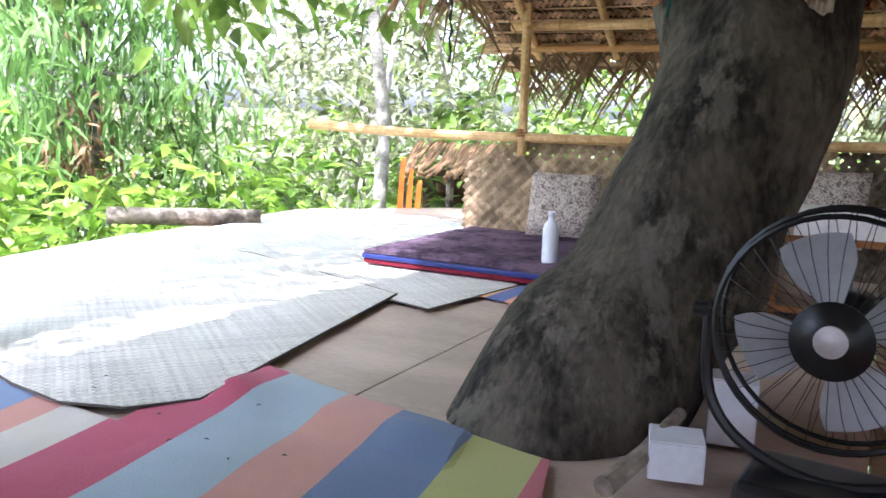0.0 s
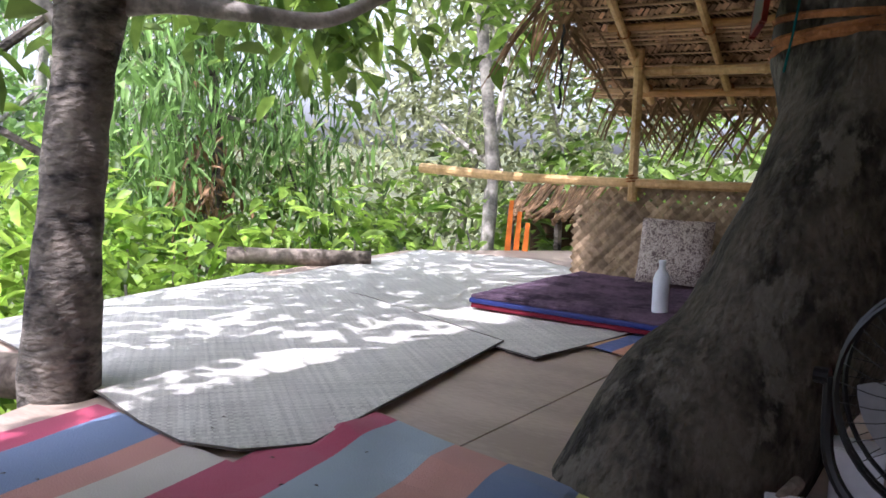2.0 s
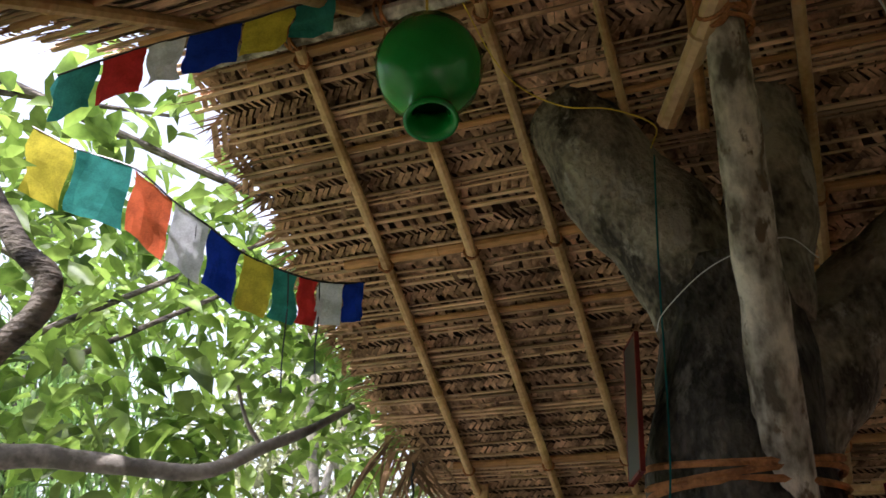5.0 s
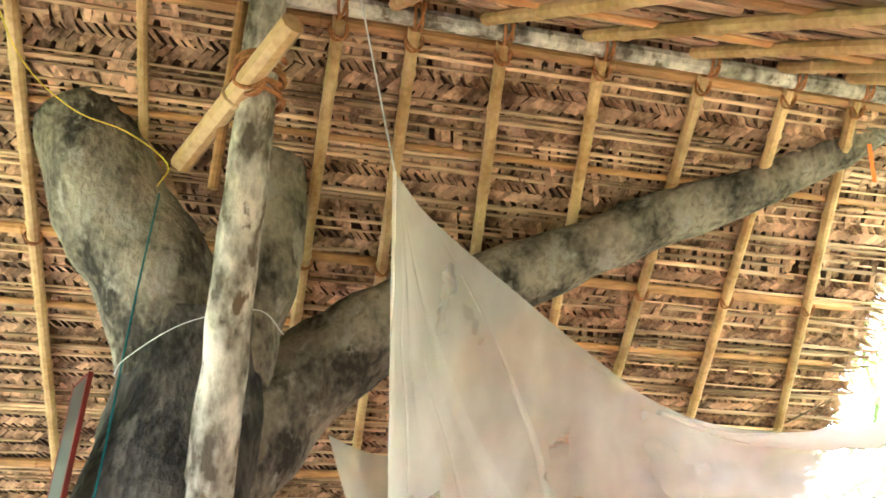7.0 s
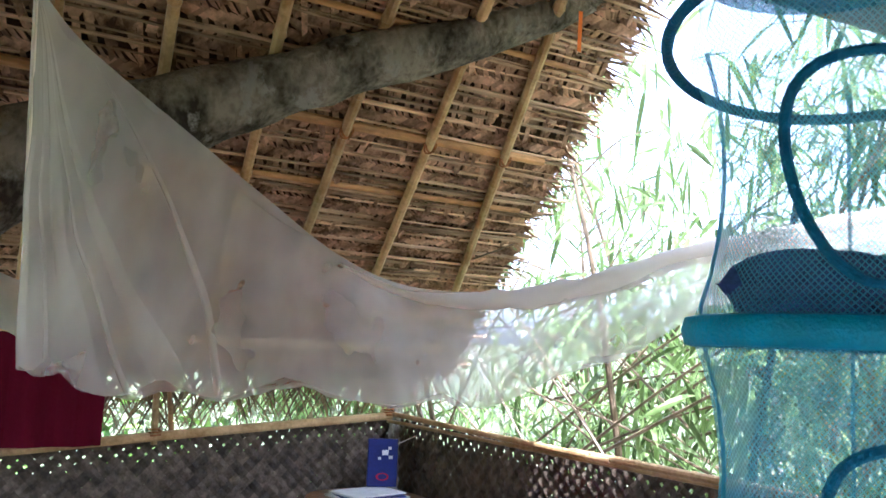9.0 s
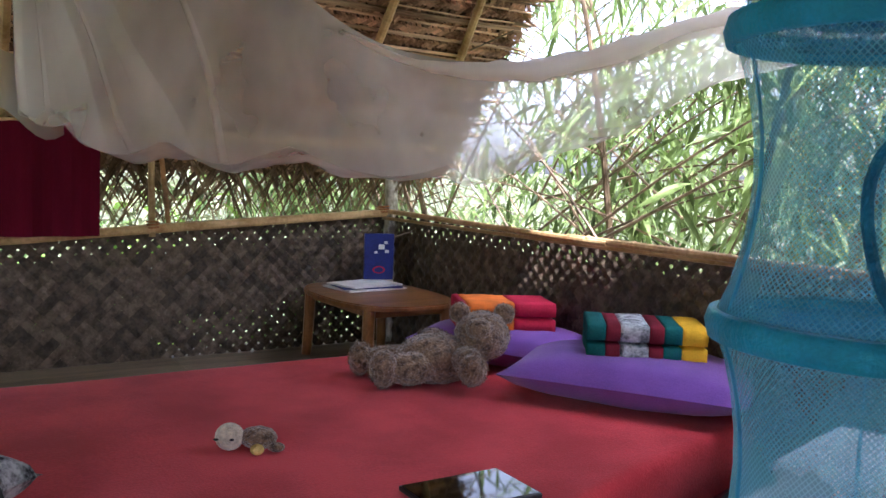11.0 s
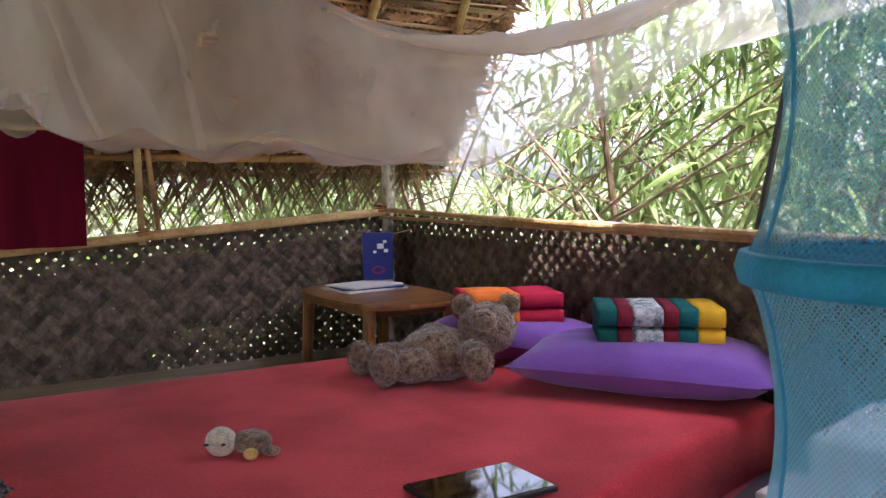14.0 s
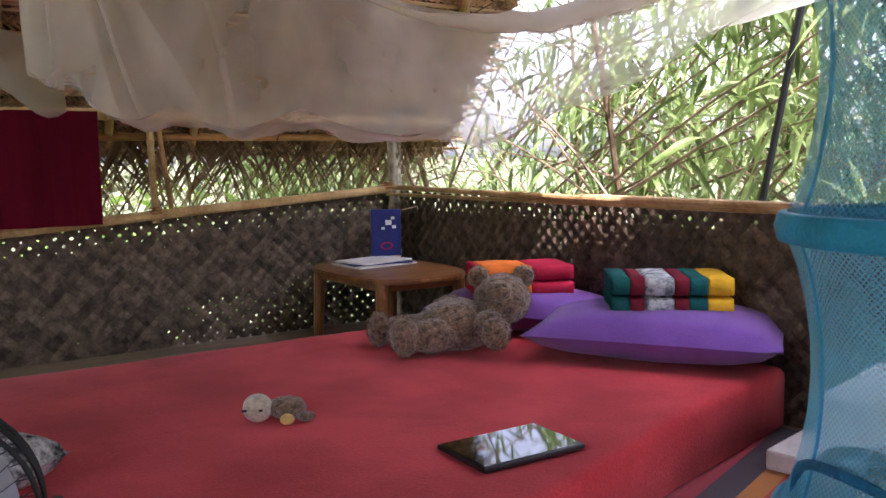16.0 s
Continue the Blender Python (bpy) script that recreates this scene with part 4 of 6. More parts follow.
for i, (x, y) in enumerate(((-3.6, 3.0), (-3.1, 4.3), (-2.6, 2.3), (-4.9, 3.2), (-3.4, 1.5), (-1.4, 5.6), (0.4, 5.8), (2.2, 5.6), (-2.3, 5.6), (-5.2, 5.2), (-4.2, 6.2), (-3.0, 7.0), (-0.4, 6.6))):
    s = thing("shrub", "leafy bright green shrub below the platform", "shrub", group="shrubs round the platform")
    for k in range(4):
        part("stem", tube(smooth_path([(x + 0.1 * k, y, -2.2), (x + 0.25 * (k - 1.5), y + 0.1, -1.0), (x + 0.4 * (k - 1.5), y, 0.0)], 3), [0.02, 0.006], 6), M_BARK_TWIG, s)
    leaf_part("foliage", leaf_cloud(cluster((x, y, -0.3), (0.45, 0.45, 0.35), 44, 70 + i), 22, (0.13, 0.13, 0.10), 0.16, 0.058, 0.05, 70 + i), M_LEAF_SHRUB if i < 5 else M_LEAF_BROAD, s)


# bamboo clump to the east
def bamboo_clump(center, seed, n=9, leaf=M_LEAF_BAMBOO, spread=0.7, label="arching bamboo clump with long narrow leaves"):
    rnd = random.Random(seed)
    t = thing("bamboo_clump", label, "bamboo")
    tips = []
    for k in range(max(2, n // 2)):
        bx, by = center[0] + rnd.uniform(-spread, spread), center[1] + rnd.uniform(-spread, spread)
        lean = Vector((rnd.uniform(-1.2, 0.8), rnd.uniform(-1.3, 1.3), 0))
        path = smooth_path([(bx, by, -2.2), Vector((bx, by, -0.3)) + lean * 0.15, Vector((bx, by, 1.2)) + lean * 0.55, Vector((bx, by, 2.4)) + lean * 1.2], 5)
        part("cane", tube(path, [0.02, 0.016, 0.005], 7), M_CANE, t)
        for q in range(22):
            i = rnd.randrange(5, len(path))
            s = path[i]
            d = Vector((rnd.uniform(-1, 1), rnd.uniform(-1, 1), rnd.uniform(-0.1, 0.5))) * rnd.uniform(0.4, 1.0)
            tw = smooth_path([s, s + d * 0.5 + Vector((0, 0, 0.08)), s + d], 3)
            part("twig", tube(tw, [0.005, 0.002], 5), M_CANE, t)
            tips += [tuple(v) for v in tw[2:]]
    for q in range(18):
        s = Vector((center[0] - 0.5 + rnd.uniform(-0.5, 0.5), center[1] + rnd.uniform(-1.0, 1.0), rnd.uniform(0.3, 1.3)))
        d = Vector((rnd.uniform(-0.3, 0.3), rnd.choice((-1, 1)) * rnd.uniform(0.7, 1.6), rnd.uniform(0.2, 1.1)))
        tw = smooth_path([s - d * 0.5, s + d * 0.1 + Vector((0, 0, 0.05)), s + d * 0.6 + Vector((0, 0, -0.03))], 4)
        part("twig", tube(tw, [0.008, 0.003], 5), M_CANE, t)
        tips += [tuple(v) for v in tw[1::2]]
    leaf_part("foliage", leaf_cloud(tips, 5, (0.09, 0.09, 0.09), 0.23, 0.025, 0.75, seed), leaf, t)


bamboo_clump((4.0, 2.6, 0), 91)
bamboo_clump((4.3, 1.2, 0), 92)
bamboo_clump((4.6, 3.9, 0), 93, 8)
bamboo_clump((5.8, 2.2, 0), 94, 8, spread=1.3)
bamboo_clump((5.2, 0.2, 0), 95, 10, spread=1.0)
bamboo_clump((3.3, 5.0, 0), 96, 9)
bamboo_clump((3.7, 3.4, 0), 97, 5)
for i, (x, y) in enumerate(((8.5, 2.5), (8.0, 5.5), (8.5, -0.5))):
    branchy_tree("tree", "hazy sunlit tree beyond the bamboo", (x, y, -2.2), (x, y, 3.0), 0.10, M_LEAF_DUSTY, cluster((x, y, 0.0), (0.8, 1.1, 1.1), 60, 150 + i), 45, (0.3, 0.3, 0.3), (0.15, 0.05), 150 + i, M_BARK_TWIG, 0.5, 8)


# ---- platform things ----
def flat_mat(name, label, poly, z, mat, seed):
    """A floor mat with a dark bound edge from its outline."""
    t = thing(name, label, "mat")
    bm = bmesh.new()
    f = bm.faces.new([bm.verts.new((x, y, z)) for x, y in poly])
    bmesh.ops.triangulate(bm, faces=[f])
    bmesh.ops.subdivide_edges(bm, edges=bm.edges[:], cuts=6, use_grid_fill=True)
    for v in bm.verts:
        v.co.z += 0.004 * noise.noise(Vector((v.co.x * 3 + seed, v.co.y * 3, 0)))
    g = bmesh.ops.extrude_face_region(bm, geom=bm.faces[:])
    bmesh.ops.translate(bm, vec=(0, 0, 0.004), verts=[e for e in g["geom"] if isinstance(e, bmesh.types.BMVert)])
    bmesh.ops.recalc_face_normals(bm, faces=bm.faces[:])
    part("sheet", bm, mat, t)
    edge = [Vector((x, y, z + 0.002)) for x, y in poly + poly[:1]]
    part("binding", tube(edge, 0.003, 5), M_MAT_EDGE, t, "dark bound edge")
    return t


flat_mat("reed_mat", "pale plaited reed mat in dappled sun, rounded near corner curling up",
         [(-2.0, 1.50), (-1.08, 1.33), (-0.86, 1.27), (-0.70, 1.25), (-0.58, 1.29), (-0.50, 1.40), (-0.69, 2.44), (-1.5, 2.75), (-2.25, 2.85)], 0.011, M_MAT, 1)
flat_mat("reed_mat", "pale plaited reed mat lying under the lounging mattress", [(-2.10, 2.72), (-1.0, 2.47), (-0.52, 2.33), (-0.42, 3.0), (-0.40, 3.6), (-1.6, 4.35), (-2.3, 4.2)], 0.006, M_MAT, 4)
STRIPES_A = [(-1.40, (0.42, 0.05, 0.10)), (-0.76, (0.16, 0.22, 0.34)), (-0.585, (0.50, 0.24, 0.18)), (-0.50, (0.52, 0.48, 0.40)), (-0.375, (0.42, 0.06, 0.11)), (-0.22, (0.32, 0.39, 0.43)),
             (-0.05, (0.52, 0.26, 0.20)), (0.077, (0.13, 0.18, 0.30)), (0.23, (0.42, 0.42, 0.13)), (0.367, (0.45, 0.10, 0.12)), (0.40, (0.18, 0.42, 0.50)), (0.42, (0.46, 0.13, 0.12)), (0.50, (0.16, 0.22, 0.36)), (0.62, (0.4, 0.2, 0.15)), (1.2, (0.1, 0.1, 0.1))]
STRIPE_DIR = (0.98, 0.15)
M_STRIPES = striped("striped_cotton", STRIPES_A, STRIPE_DIR)


def fold(u, v):
    return 0.03 * max(0.0, 1 - abs(v - 0.93 - 0.05 * u) / 0.05) * (0.4 + 0.6 * noise.noise(Vector((u * 5, 0, 0)))) if 0.1 < u < 0.8 else 0.0


rug = thing("striped_cloth", "faded cotton floor cloth with broad red, blue, cream and salmon stripes", "floor cloth")
part("sheet", cloth_sheet([(-0.85, -0.6, 0.003), (-0.23, -0.6, 0.003), (-0.44, 1.24, 0.003), (-1.05, 1.30, 0.003)], 30, 40, 0.002, 0.004, 5, 1), M_STRIPES, rug)
rug = thing("striped_cloth", "crumpled cotton floor cloth with broad grey, salmon, blue and yellow stripes", "floor cloth")
part("sheet", cloth_sheet([(-0.25, -0.6, 0.005), (0.75, -0.6, 0.005), (0.16, 1.50, 0.005), (-0.62, 1.66, 0.005)], 50, 60, 0.002, 0.007, 5, 7, fold), M_STRIPES, rug)
M_PATCH = striped("striped_patch", [(-0.9, (0.5, 0.1, 0.08)), (-0.58, (0.6, 0.3, 0.1)), (-0.54, (0.06, 0.1, 0.3)), (-0.48, (0.6, 0.25, 0.12)), (-0.44, (0.3, 0.35, 0.12)), (-0.38, (0.1, 0.12, 0.4)), (0.5, (0.4, 0.1, 0.1))], (0.9, -0.05))
for i in range(16):
    q = random.Random(200 + i)
    sp = thing("dry_leaf", "tiny dry leaf scrap lying on the floor cloth", "leaf", (q.uniform(-0.8, 0.25), q.uniform(0.75, 1.45), 0.0), q.uniform(0, 360), "leaf scraps on the cloth")
    part("blade", ([(0, 0, 0.014), (0.006, 0.003, 0.017), (0.013, 0, 0.015), (0.006, -0.003, 0.016)], [(0, 1, 2, 3)]), M_MAT_EDGE, sp)
rug = thing("striped_cloth", "small orange and blue striped cloth under the mattress", "floor cloth")
part("sheet", cloth_sheet([(-0.55, 2.60, 0.004), (0.25, 2.45, 0.004), (0.3, 3.2, 0.004), (-0.5, 3.3, 0.004)], 20, 20, 0.002, 0.004, 5, 3), M_PATCH, rug)

# lounging mattress
M_MATTRESS = material("plum_quilt", (0.06, 0.038, 0.06), 0.85, 0.35, 9, 0.5, 60, tint=(0.1, 0.066, 0.09), spec=0.1)
M_DARKRED = material("dark_red_cotton", (0.16, 0.018, 0.03), 0.9, 0.2, 12, 0.2, 150, spec=0.08)
lounge = thing("lounging_mattress", "thin plum quilted floor mattress with red and blue edge stripes", "mattress", (-0.40, 3.24, 0.014), -1)


def quilt_top(w, d, h):
    nx, ny = 60, 44
    v, f = [], []
    for j in range(ny + 1):
        for i in range(nx + 1):
            x, y = (i / nx - 0.5) * w, (j / ny - 0.5) * d
            z = h + 0.007 * abs(math.sin(math.pi * j / ny * 11)) + 0.003 * abs(math.sin(math.pi * i / nx * 14)) + 0.008 * noise.noise(Vector((x * 3, y * 3, 0)))
            e = min(i, nx - i, 2), min(j, ny - j, 2)
            z -= 0.006 * (2 - e[0]) + 0.006 * (2 - e[1])
            v.append((x, y, z))
    for j in range(ny):
        for i in range(nx):
            a = j * (nx + 1) + i
            f.append((a, a + 1, a + nx + 2, a + nx + 1))
    return v, f


part("top", quilt_top(1.32, 0.86, 0.055), M_MATTRESS, lounge)
part("edge_band", box((1.31, 0.85, 0.018), (0, 0, 0.012), 0, 0.006), M_DARKRED, lounge, "dark red edge stripe")
part("edge_band", box((1.32, 0.86, 0.020), (0, 0, 0.031), 0, 0.006), M_NAVY, lounge, "blue edge stripe")
part("edge_band", box((1.31, 0.85, 0.014), (0, 0, 0.046), 0, 0.004), M_MATTRESS, lounge)


def flower_fabric():
    m = material("flowered_cotton", (0.46, 0.38, 0.33), 0.85, 0.1, 8, 0.2, 150, spec=0.1)
    n, l = m.node_tree.nodes, m.node_tree.links
    tc = n.new("ShaderNodeTexCoord")
    vo = n.new("ShaderNodeTexVoronoi")
    vo.inputs["Scale"].default_value = 22
    l.new(tc.outputs["Object"], vo.inputs["Vector"])
    wv = n.new("ShaderNodeMath")
    wv.operation = "SINE"
    mul = n.new("ShaderNodeMath")
    mul.operation = "MULTIPLY"
    mul.inputs[1].default_value = 11
    no = n.new("ShaderNodeTexNoise")
    no.inputs["Scale"].default_value = 28
    l.new(tc.outputs["Object"], no.inputs["Vector"])
    l.new(no.outputs["Color"], vo.inputs["Vector"])
    vo.inputs["Scale"].default_value = 9
    l.new(vo.outputs["Distance"], mul.inputs[0])
    l.new(mul.outputs[0], wv.inputs[0])
    ad = n.new("ShaderNodeMath")
    ad.operation = "MULTIPLY_ADD"
    ad.inputs[1].default_value = 3.4
    l.new(no.outputs["Fac"], ad.inputs[0])
    l.new(wv.outputs[0], ad.inputs[2])
    cr = n.new("ShaderNodeValToRGB")
    cr.color_ramp.elements[0].position, cr.color_ramp.elements[0].color = 0.42, (0.52, 0.44, 0.37, 1)
    cr.color_ramp.elements[1].position, cr.color_ramp.elements[1].color = 0.52, (0.15, 0.11, 0.10, 1)
    mr = n.new("ShaderNodeMapRange")
    mr.inputs["From Min"].default_value, mr.inputs["From Max"].default_value = -0.5, 4.5
    l.new(ad.outputs[0], mr.inputs["Value"])
    l.new(mr.outputs[0], cr.inputs[0])
    l.new(cr.outputs["Color"], n["Principled BSDF"].inputs["Base Color"])
    return m


M_FLOWER = flower_fabric()


def flowered_cushion(at, rx, rz):
    c = tagged(new("cushion"), "square beige cushion with dark flower print against the wall", "cushion", group="cushions along the wall")
    c.matrix_world = pose(*at) @ pose(0, 0, 0, rx, 0, rz)
    part("cover", cushion(0.29, 0.27, 0.10), M_FLOWER, c, smooth=True)


flowered_cushion((-0.56, 3.58, 0.20), 72, 8)
flowered_cushion((0.42, 3.52, 0.27), 74, -6)

# Clear bottle given a solid white body; its highlights are put into that colour.
bottle = thing("bottle", "small clear plastic bottle, highlights painted as white, on the quilted mattress", "bottle", (-0.385, 2.94, 0.074))
bottle.scale = (0.72, 0.72, 0.95)
M_GLASS = bpy.data.materials.new("clear_glass")
M_GLASS.use_nodes = True
M_GLASS.node_tree.nodes["Principled BSDF"].inputs["Transmission Weight"].default_value = 1.0
M_GLASS.node_tree.nodes["Principled BSDF"].inputs["Roughness"].default_value = 0.3
part("body", lathe([(0.0, 0.0), (0.036, 0.0), (0.038, 0.01), (0.038, 0.12), (0.03, 0.14), (0.016, 0.155), (0.0145, 0.172), (0.017, 0.174), (0.017, 0.186), (0.013, 0.186), (0.012, 0.155), (0.026, 0.138), (0.034, 0.12), (0.034, 0.012), (0.0, 0.008)], 24), M_WHITE, bottle, smooth=True)


M_BLADE = material("grey_fan_blade", (0.42, 0.43, 0.45), 0.3, 0.1, 10, 0.03, 80, through_light=0.3)
# fan
fan = tagged(new("fan"), "black table fan with wire guard, metal blades and push buttons", "fan")
fan.matrix_world = pose(0.565, 1.50, 0.0) @ pose(0, 0, 0, 0, 0, -6)
FC = Vector((0, 0, 0.285))


def ring_y(c, r, thick, y, sides=40):
    return tube([(c.x + r * math.cos(a), y, c.z + r * math.sin(a)) for a in np.linspace(0, 2 * math.pi, sides)], thick, 5, caps=False)


for y, r in ((-0.05, 0.158), (0.02, 0.165), (-0.02, 0.165)):
    part("guard_ring", ring_y(FC, r, 0.004, y), M_BLACK, fan)
wires = []
for k in range(36):
    a = 2 * math.pi * k / 36
    for y0, y1 in ((-0.075, -0.02), (0.05, 0.02)):
        wires.append(tube([(FC.x + 0.045 * math.cos(a), y0, FC.z + 0.045 * math.sin(a)), (FC.x + 0.11 * math.cos(a), y0 + (y1 - y0) * 0.3, FC.z + 0.11 * math.sin(a)), (FC.x + 0.165 * math.cos(a), y1, FC.z + 0.165 * math.sin(a))], 0.0008, 4, caps=False))
part("wire_guard", join(*wires), M_BLACK, fan)
part("hub_cap", moved(lathe([(0, 0.0), (0.03, 0.002), (0.05, 0.01), (0.052, 0.022), (0.0, 0.022)], 28), pose(FC.x, -0.085, FC.z, 90, 0, 0) @ pose(0, 0, -0.02)), M_BLACK, fan, smooth=True)
part("badge", moved(lathe([(0, 0), (0.021, 0), (0.021, 0.006), (0, 0.007)], 24), pose(FC.x, -0.088, FC.z, 90, 0, 0)), M_STEEL, fan, "round steel badge")
for k in range(4):
    a0 = 2 * math.pi * k / 4 + 0.35
    v, f = [], []
    for i in range(7):
        for j in range(7):
            r = 0.035 + 0.10 * i / 6
            a = a0 + (j / 6 - 0.5) * (0.75 + 0.25 * math.sin(math.pi * i / 6)) 
            v.append((FC.x + r * math.cos(a), -0.02 + 0.03 * (j / 6 - 0.5), FC.z + r * math.sin(a)))
    for i in range(6):
        for j in range(6):
            q = i * 7 + j
            f.append((q, q + 1, q + 8, q + 7))
    n = len(v)
    v += [(x, y + 0.002, z) for x, y, z in v]
    f += [tuple(n + i for i in reversed(q)) for q in f]
    part("blade", (v, f), M_BLADE, fan, "pale translucent grey blade")
part("motor", moved(lathe([(0, 0), (0.04, 0), (0.045, 0.02), (0.04, 0.08), (0.0, 0.095)], 20), pose(FC.x, 0.03, FC.z, -90, 0, 0)), M_BLACK, fan, smooth=True)
part("yoke", tube(smooth_path([(FC.x - 0.18, 0.0, FC.z), (FC.x - 0.17, 0.0, 0.16), (FC.x - 0.11, 0.0, 0.09), (0, 0.0, 0.06), (FC.x + 0.11, 0.0, 0.09), (FC.x + 0.17, 0.0, 0.16), (FC.x + 0.18, 0, FC.z)], 5), 0.009, 8), M_BLACK, fan)
part("knob", moved(lathe([(0, 0), (0.012, 0), (0.012, 0.02), (0, 0.022)], 12), pose(FC.x - 0.18, 0, FC.z, 0, -90, 0)), M_BLACK, fan)
part("base", box((0.22, 0.17, 0.06), (0, 0, 0.035), 0, 0.02, 3), M_BLACK, fan)
for k in range(4):
    part("button", box((0.016, 0.012, 0.012), (-0.045 + 0.022 * k, -0.088, 0.05), 0, 0.003), M_REDPAINT if k == 0 else M_PAPER, fan)

for at, size, turn, lab in (((0.345, 1.565, 0.006), (0.085, 0.09, 0.06), 14, "small white cardboard box on the floor beside the trunk"), ((0.40, 1.76, 0.006), (0.08, 0.08, 0.115), 8, "white paper carton standing behind the small box")):
    b = thing("carton", lab, "box", at, turn)
    part("body", box(size, (0, 0, size[2] / 2), 0, 0.003), M_WHITE, b)
    part("flap", box((size[0] * 0.98, size[1] * 0.48, 0.002), (0, -size[1] * 0.25, size[2] + 0.002)), M_WHITE, b)
stick = thing("wooden_stick", "short rounded wooden stick leaning by the trunk base", "stick")
part("rod", tube([(0.275, 1.41, 0.022), (0.305, 1.53, 0.04), (0.33, 1.66, 0.07)], [0.017, 0.015, 0.012], 10, 0.1, 20), M_LOG, stick)
crate = thing("shelf_unit", "dark low wooden shelf with pale papers behind the fan", "shelf", (0.5, 2.98, 0.0))
part("board", box((0.34, 0.22, 0.02), (0, 0, 0.24), 0, 0.003), M_TABLE, crate)
part("board", box((0.34, 0.22, 0.02), (0, 0, 0.03), 0, 0.003), M_TABLE, crate)
for sx in (-0.16, 0.16):
    part("side_panel", box((0.02, 0.22, 0.24), (sx, 0, 0.12), 0, 0.003), M_TABLE, crate)
pap = thing("paper_stack", "stack of pale papers on the dark shelf", "papers", (0.5, 2.96, 0.25))
part("sheets", box((0.25, 0.16, 0.08), (0, 0, 0.04), 4, 0.002), M_PAPER, pap)

# logs beyond the platform
for a, b, r, lab in (((-2.62, 3.02, 0.045), (-2.12, 3.52, 0.03), 0.042, "round log lying at the platform's open side"), ((-2.3, 0.85, 0.02), (-1.26, 1.31, 0.02), 0.055, "round log beam under the platform edge"), ((-2.2, 0.72, -0.12), (-1.2, 1.15, -0.10), 0.061, "round log beam lashed with rope under the platform")):
    lg = thing("log", lab, "log")
    part("stem", tube([Vector(a).lerp(Vector(b), k / 8) for k in range(9)], r, 14, 0.07, 7), M_LOG, lg, smooth=True)
    mid = Vector(a).lerp(Vector(b), 0.72)
    d = (Vector(b) - Vector(a)).normalized()
    o = d.orthogonal().normalized()
    o2 = d.cross(o)
    if r > 0.05:
        part("rope_tie", tube([mid + (o * math.cos(t) + o2 * math.sin(t)) * (r * 1.08) + d * 0.002 * t for t in np.linspace(0, 20, 60)], 0.006, 5), M_ROPE, lg)
cl = thing("hanging_cloth", "bright orange cloth hanging in the garden beyond the platform", "cloth")
for i in range(3):
    part("strip", cloth_sheet([(-2.06 + 0.06 * i, 4.72, -0.2), (-2.01 + 0.06 * i, 4.72, -0.2), (-2.02 + 0.06 * i, 4.77, 0.30 - 0.07 * i), (-2.05 + 0.06 * i, 4.77, 0.30 - 0.07 * i)], 4, 8, 0.003, 0.01, 8, i), M_ORANGE, cl)

# ---- under the roof ----
pot = thing("hanging_pot", "glossy green pot hung upside down from the thatch", "pot")
prof = [(0.0, 0.105), (0.05, 0.102), (0.09, 0.075), (0.105, 0.03), (0.104, 0.0), (0.092, -0.04), (0.062, -0.075), (0.042, -0.09), (0.038, -0.105), (0.045, -0.125), (0.052, -0.135), (0.05, -0.142), (0.042, -0.138), (0.034, -0.12), (0.033, -0.09), (0.05, -0.06), (0.085, 0.0), (0.0, 0.06)]
pot.matrix_world = pose(-0.163, 1.55, 1.672, -16, -8, 0) @ Matrix.Scale(1.13, 4)
part("body", lathe(prof, 40), M_GREEN_POT, pot, smooth=True)
part("cord", tube([(0, 0, 0.10), (0.0, 0.0, 0.26)], 0.003, 5), M_STRING, pot)
st = thing("string", "loose yellow string hanging along the roof poles", "string")
part("line", tube(smooth_path([(-0.160, 1.753, 2.018), (-0.131, 1.911, 1.933), (-0.078, 1.99, 1.87), (0.034, 1.99, 1.787), (0.152, 1.98, 1.746), (0.256, 1.97, 1.670), (0.241, 1.97, 1.609)], 5), 0.0018, 5), M_STRING, st)
st = thing("string", "thin white cord tied from the trunk to the ridge post", "string")
part("line", tube(smooth_path([(0.2, 2.03, 1.17), (0.225, 1.97, 1.193), (0.313, 1.94, 1.259), (0.397, 1.93, 1.296), (0.503, 1.94, 1.32), (0.562, 1.98, 1.278)], 5), 0.0014, 5), M_WHITE_STRING, st)
fr = thing("picture_frame", "narrow dark panel in a red painted frame hung on the trunk", "picture frame")
FM = look((0.138, 1.985, 0.995), (-1.0, 1.71, 1.08)) @ pose(0, 0, 0, 0, 14, -17)
for sx, sy, w, h in ((-0.04, 0, 0.008, 0.34), (0.04, 0, 0.008, 0.34), (0, 0.166, 0.088, 0.008), (0, -0.166, 0.088, 0.008)):
    part("frame", moved(((lambda b: ([v.co.copy() for v in b.verts], [tuple(x.index for x in q.verts) for q in b.faces]))(box((w * 0.7, h, 0.011), (sx, sy, 0)))), FM), M_REDPAINT, fr)
part("panel", moved(((lambda b: ([v.co.copy() for v in b.verts], [tuple(x.index for x in q.verts) for q in b.faces]))(box((0.074, 0.325, 0.01), (0, 0, 0.0)))), FM), M_BLACK, fr)

# string of flags
FLAG_COLORS = {"blue": (0.012, 0.035, 0.30), "white": (0.62, 0.62, 0.66), "red": (0.50, 0.035, 0.03), "green": (0.04, 0.22, 0.19), "yellow": (0.58, 0.47, 0.05), "orange": (0.62, 0.13, 0.05)}
M_FLAG = {k: material("flag_" + k, c, 0.9, 0.22, 22, 0.1, 200, through_light=0.5, spec=0.1) for k, c in FLAG_COLORS.items()}


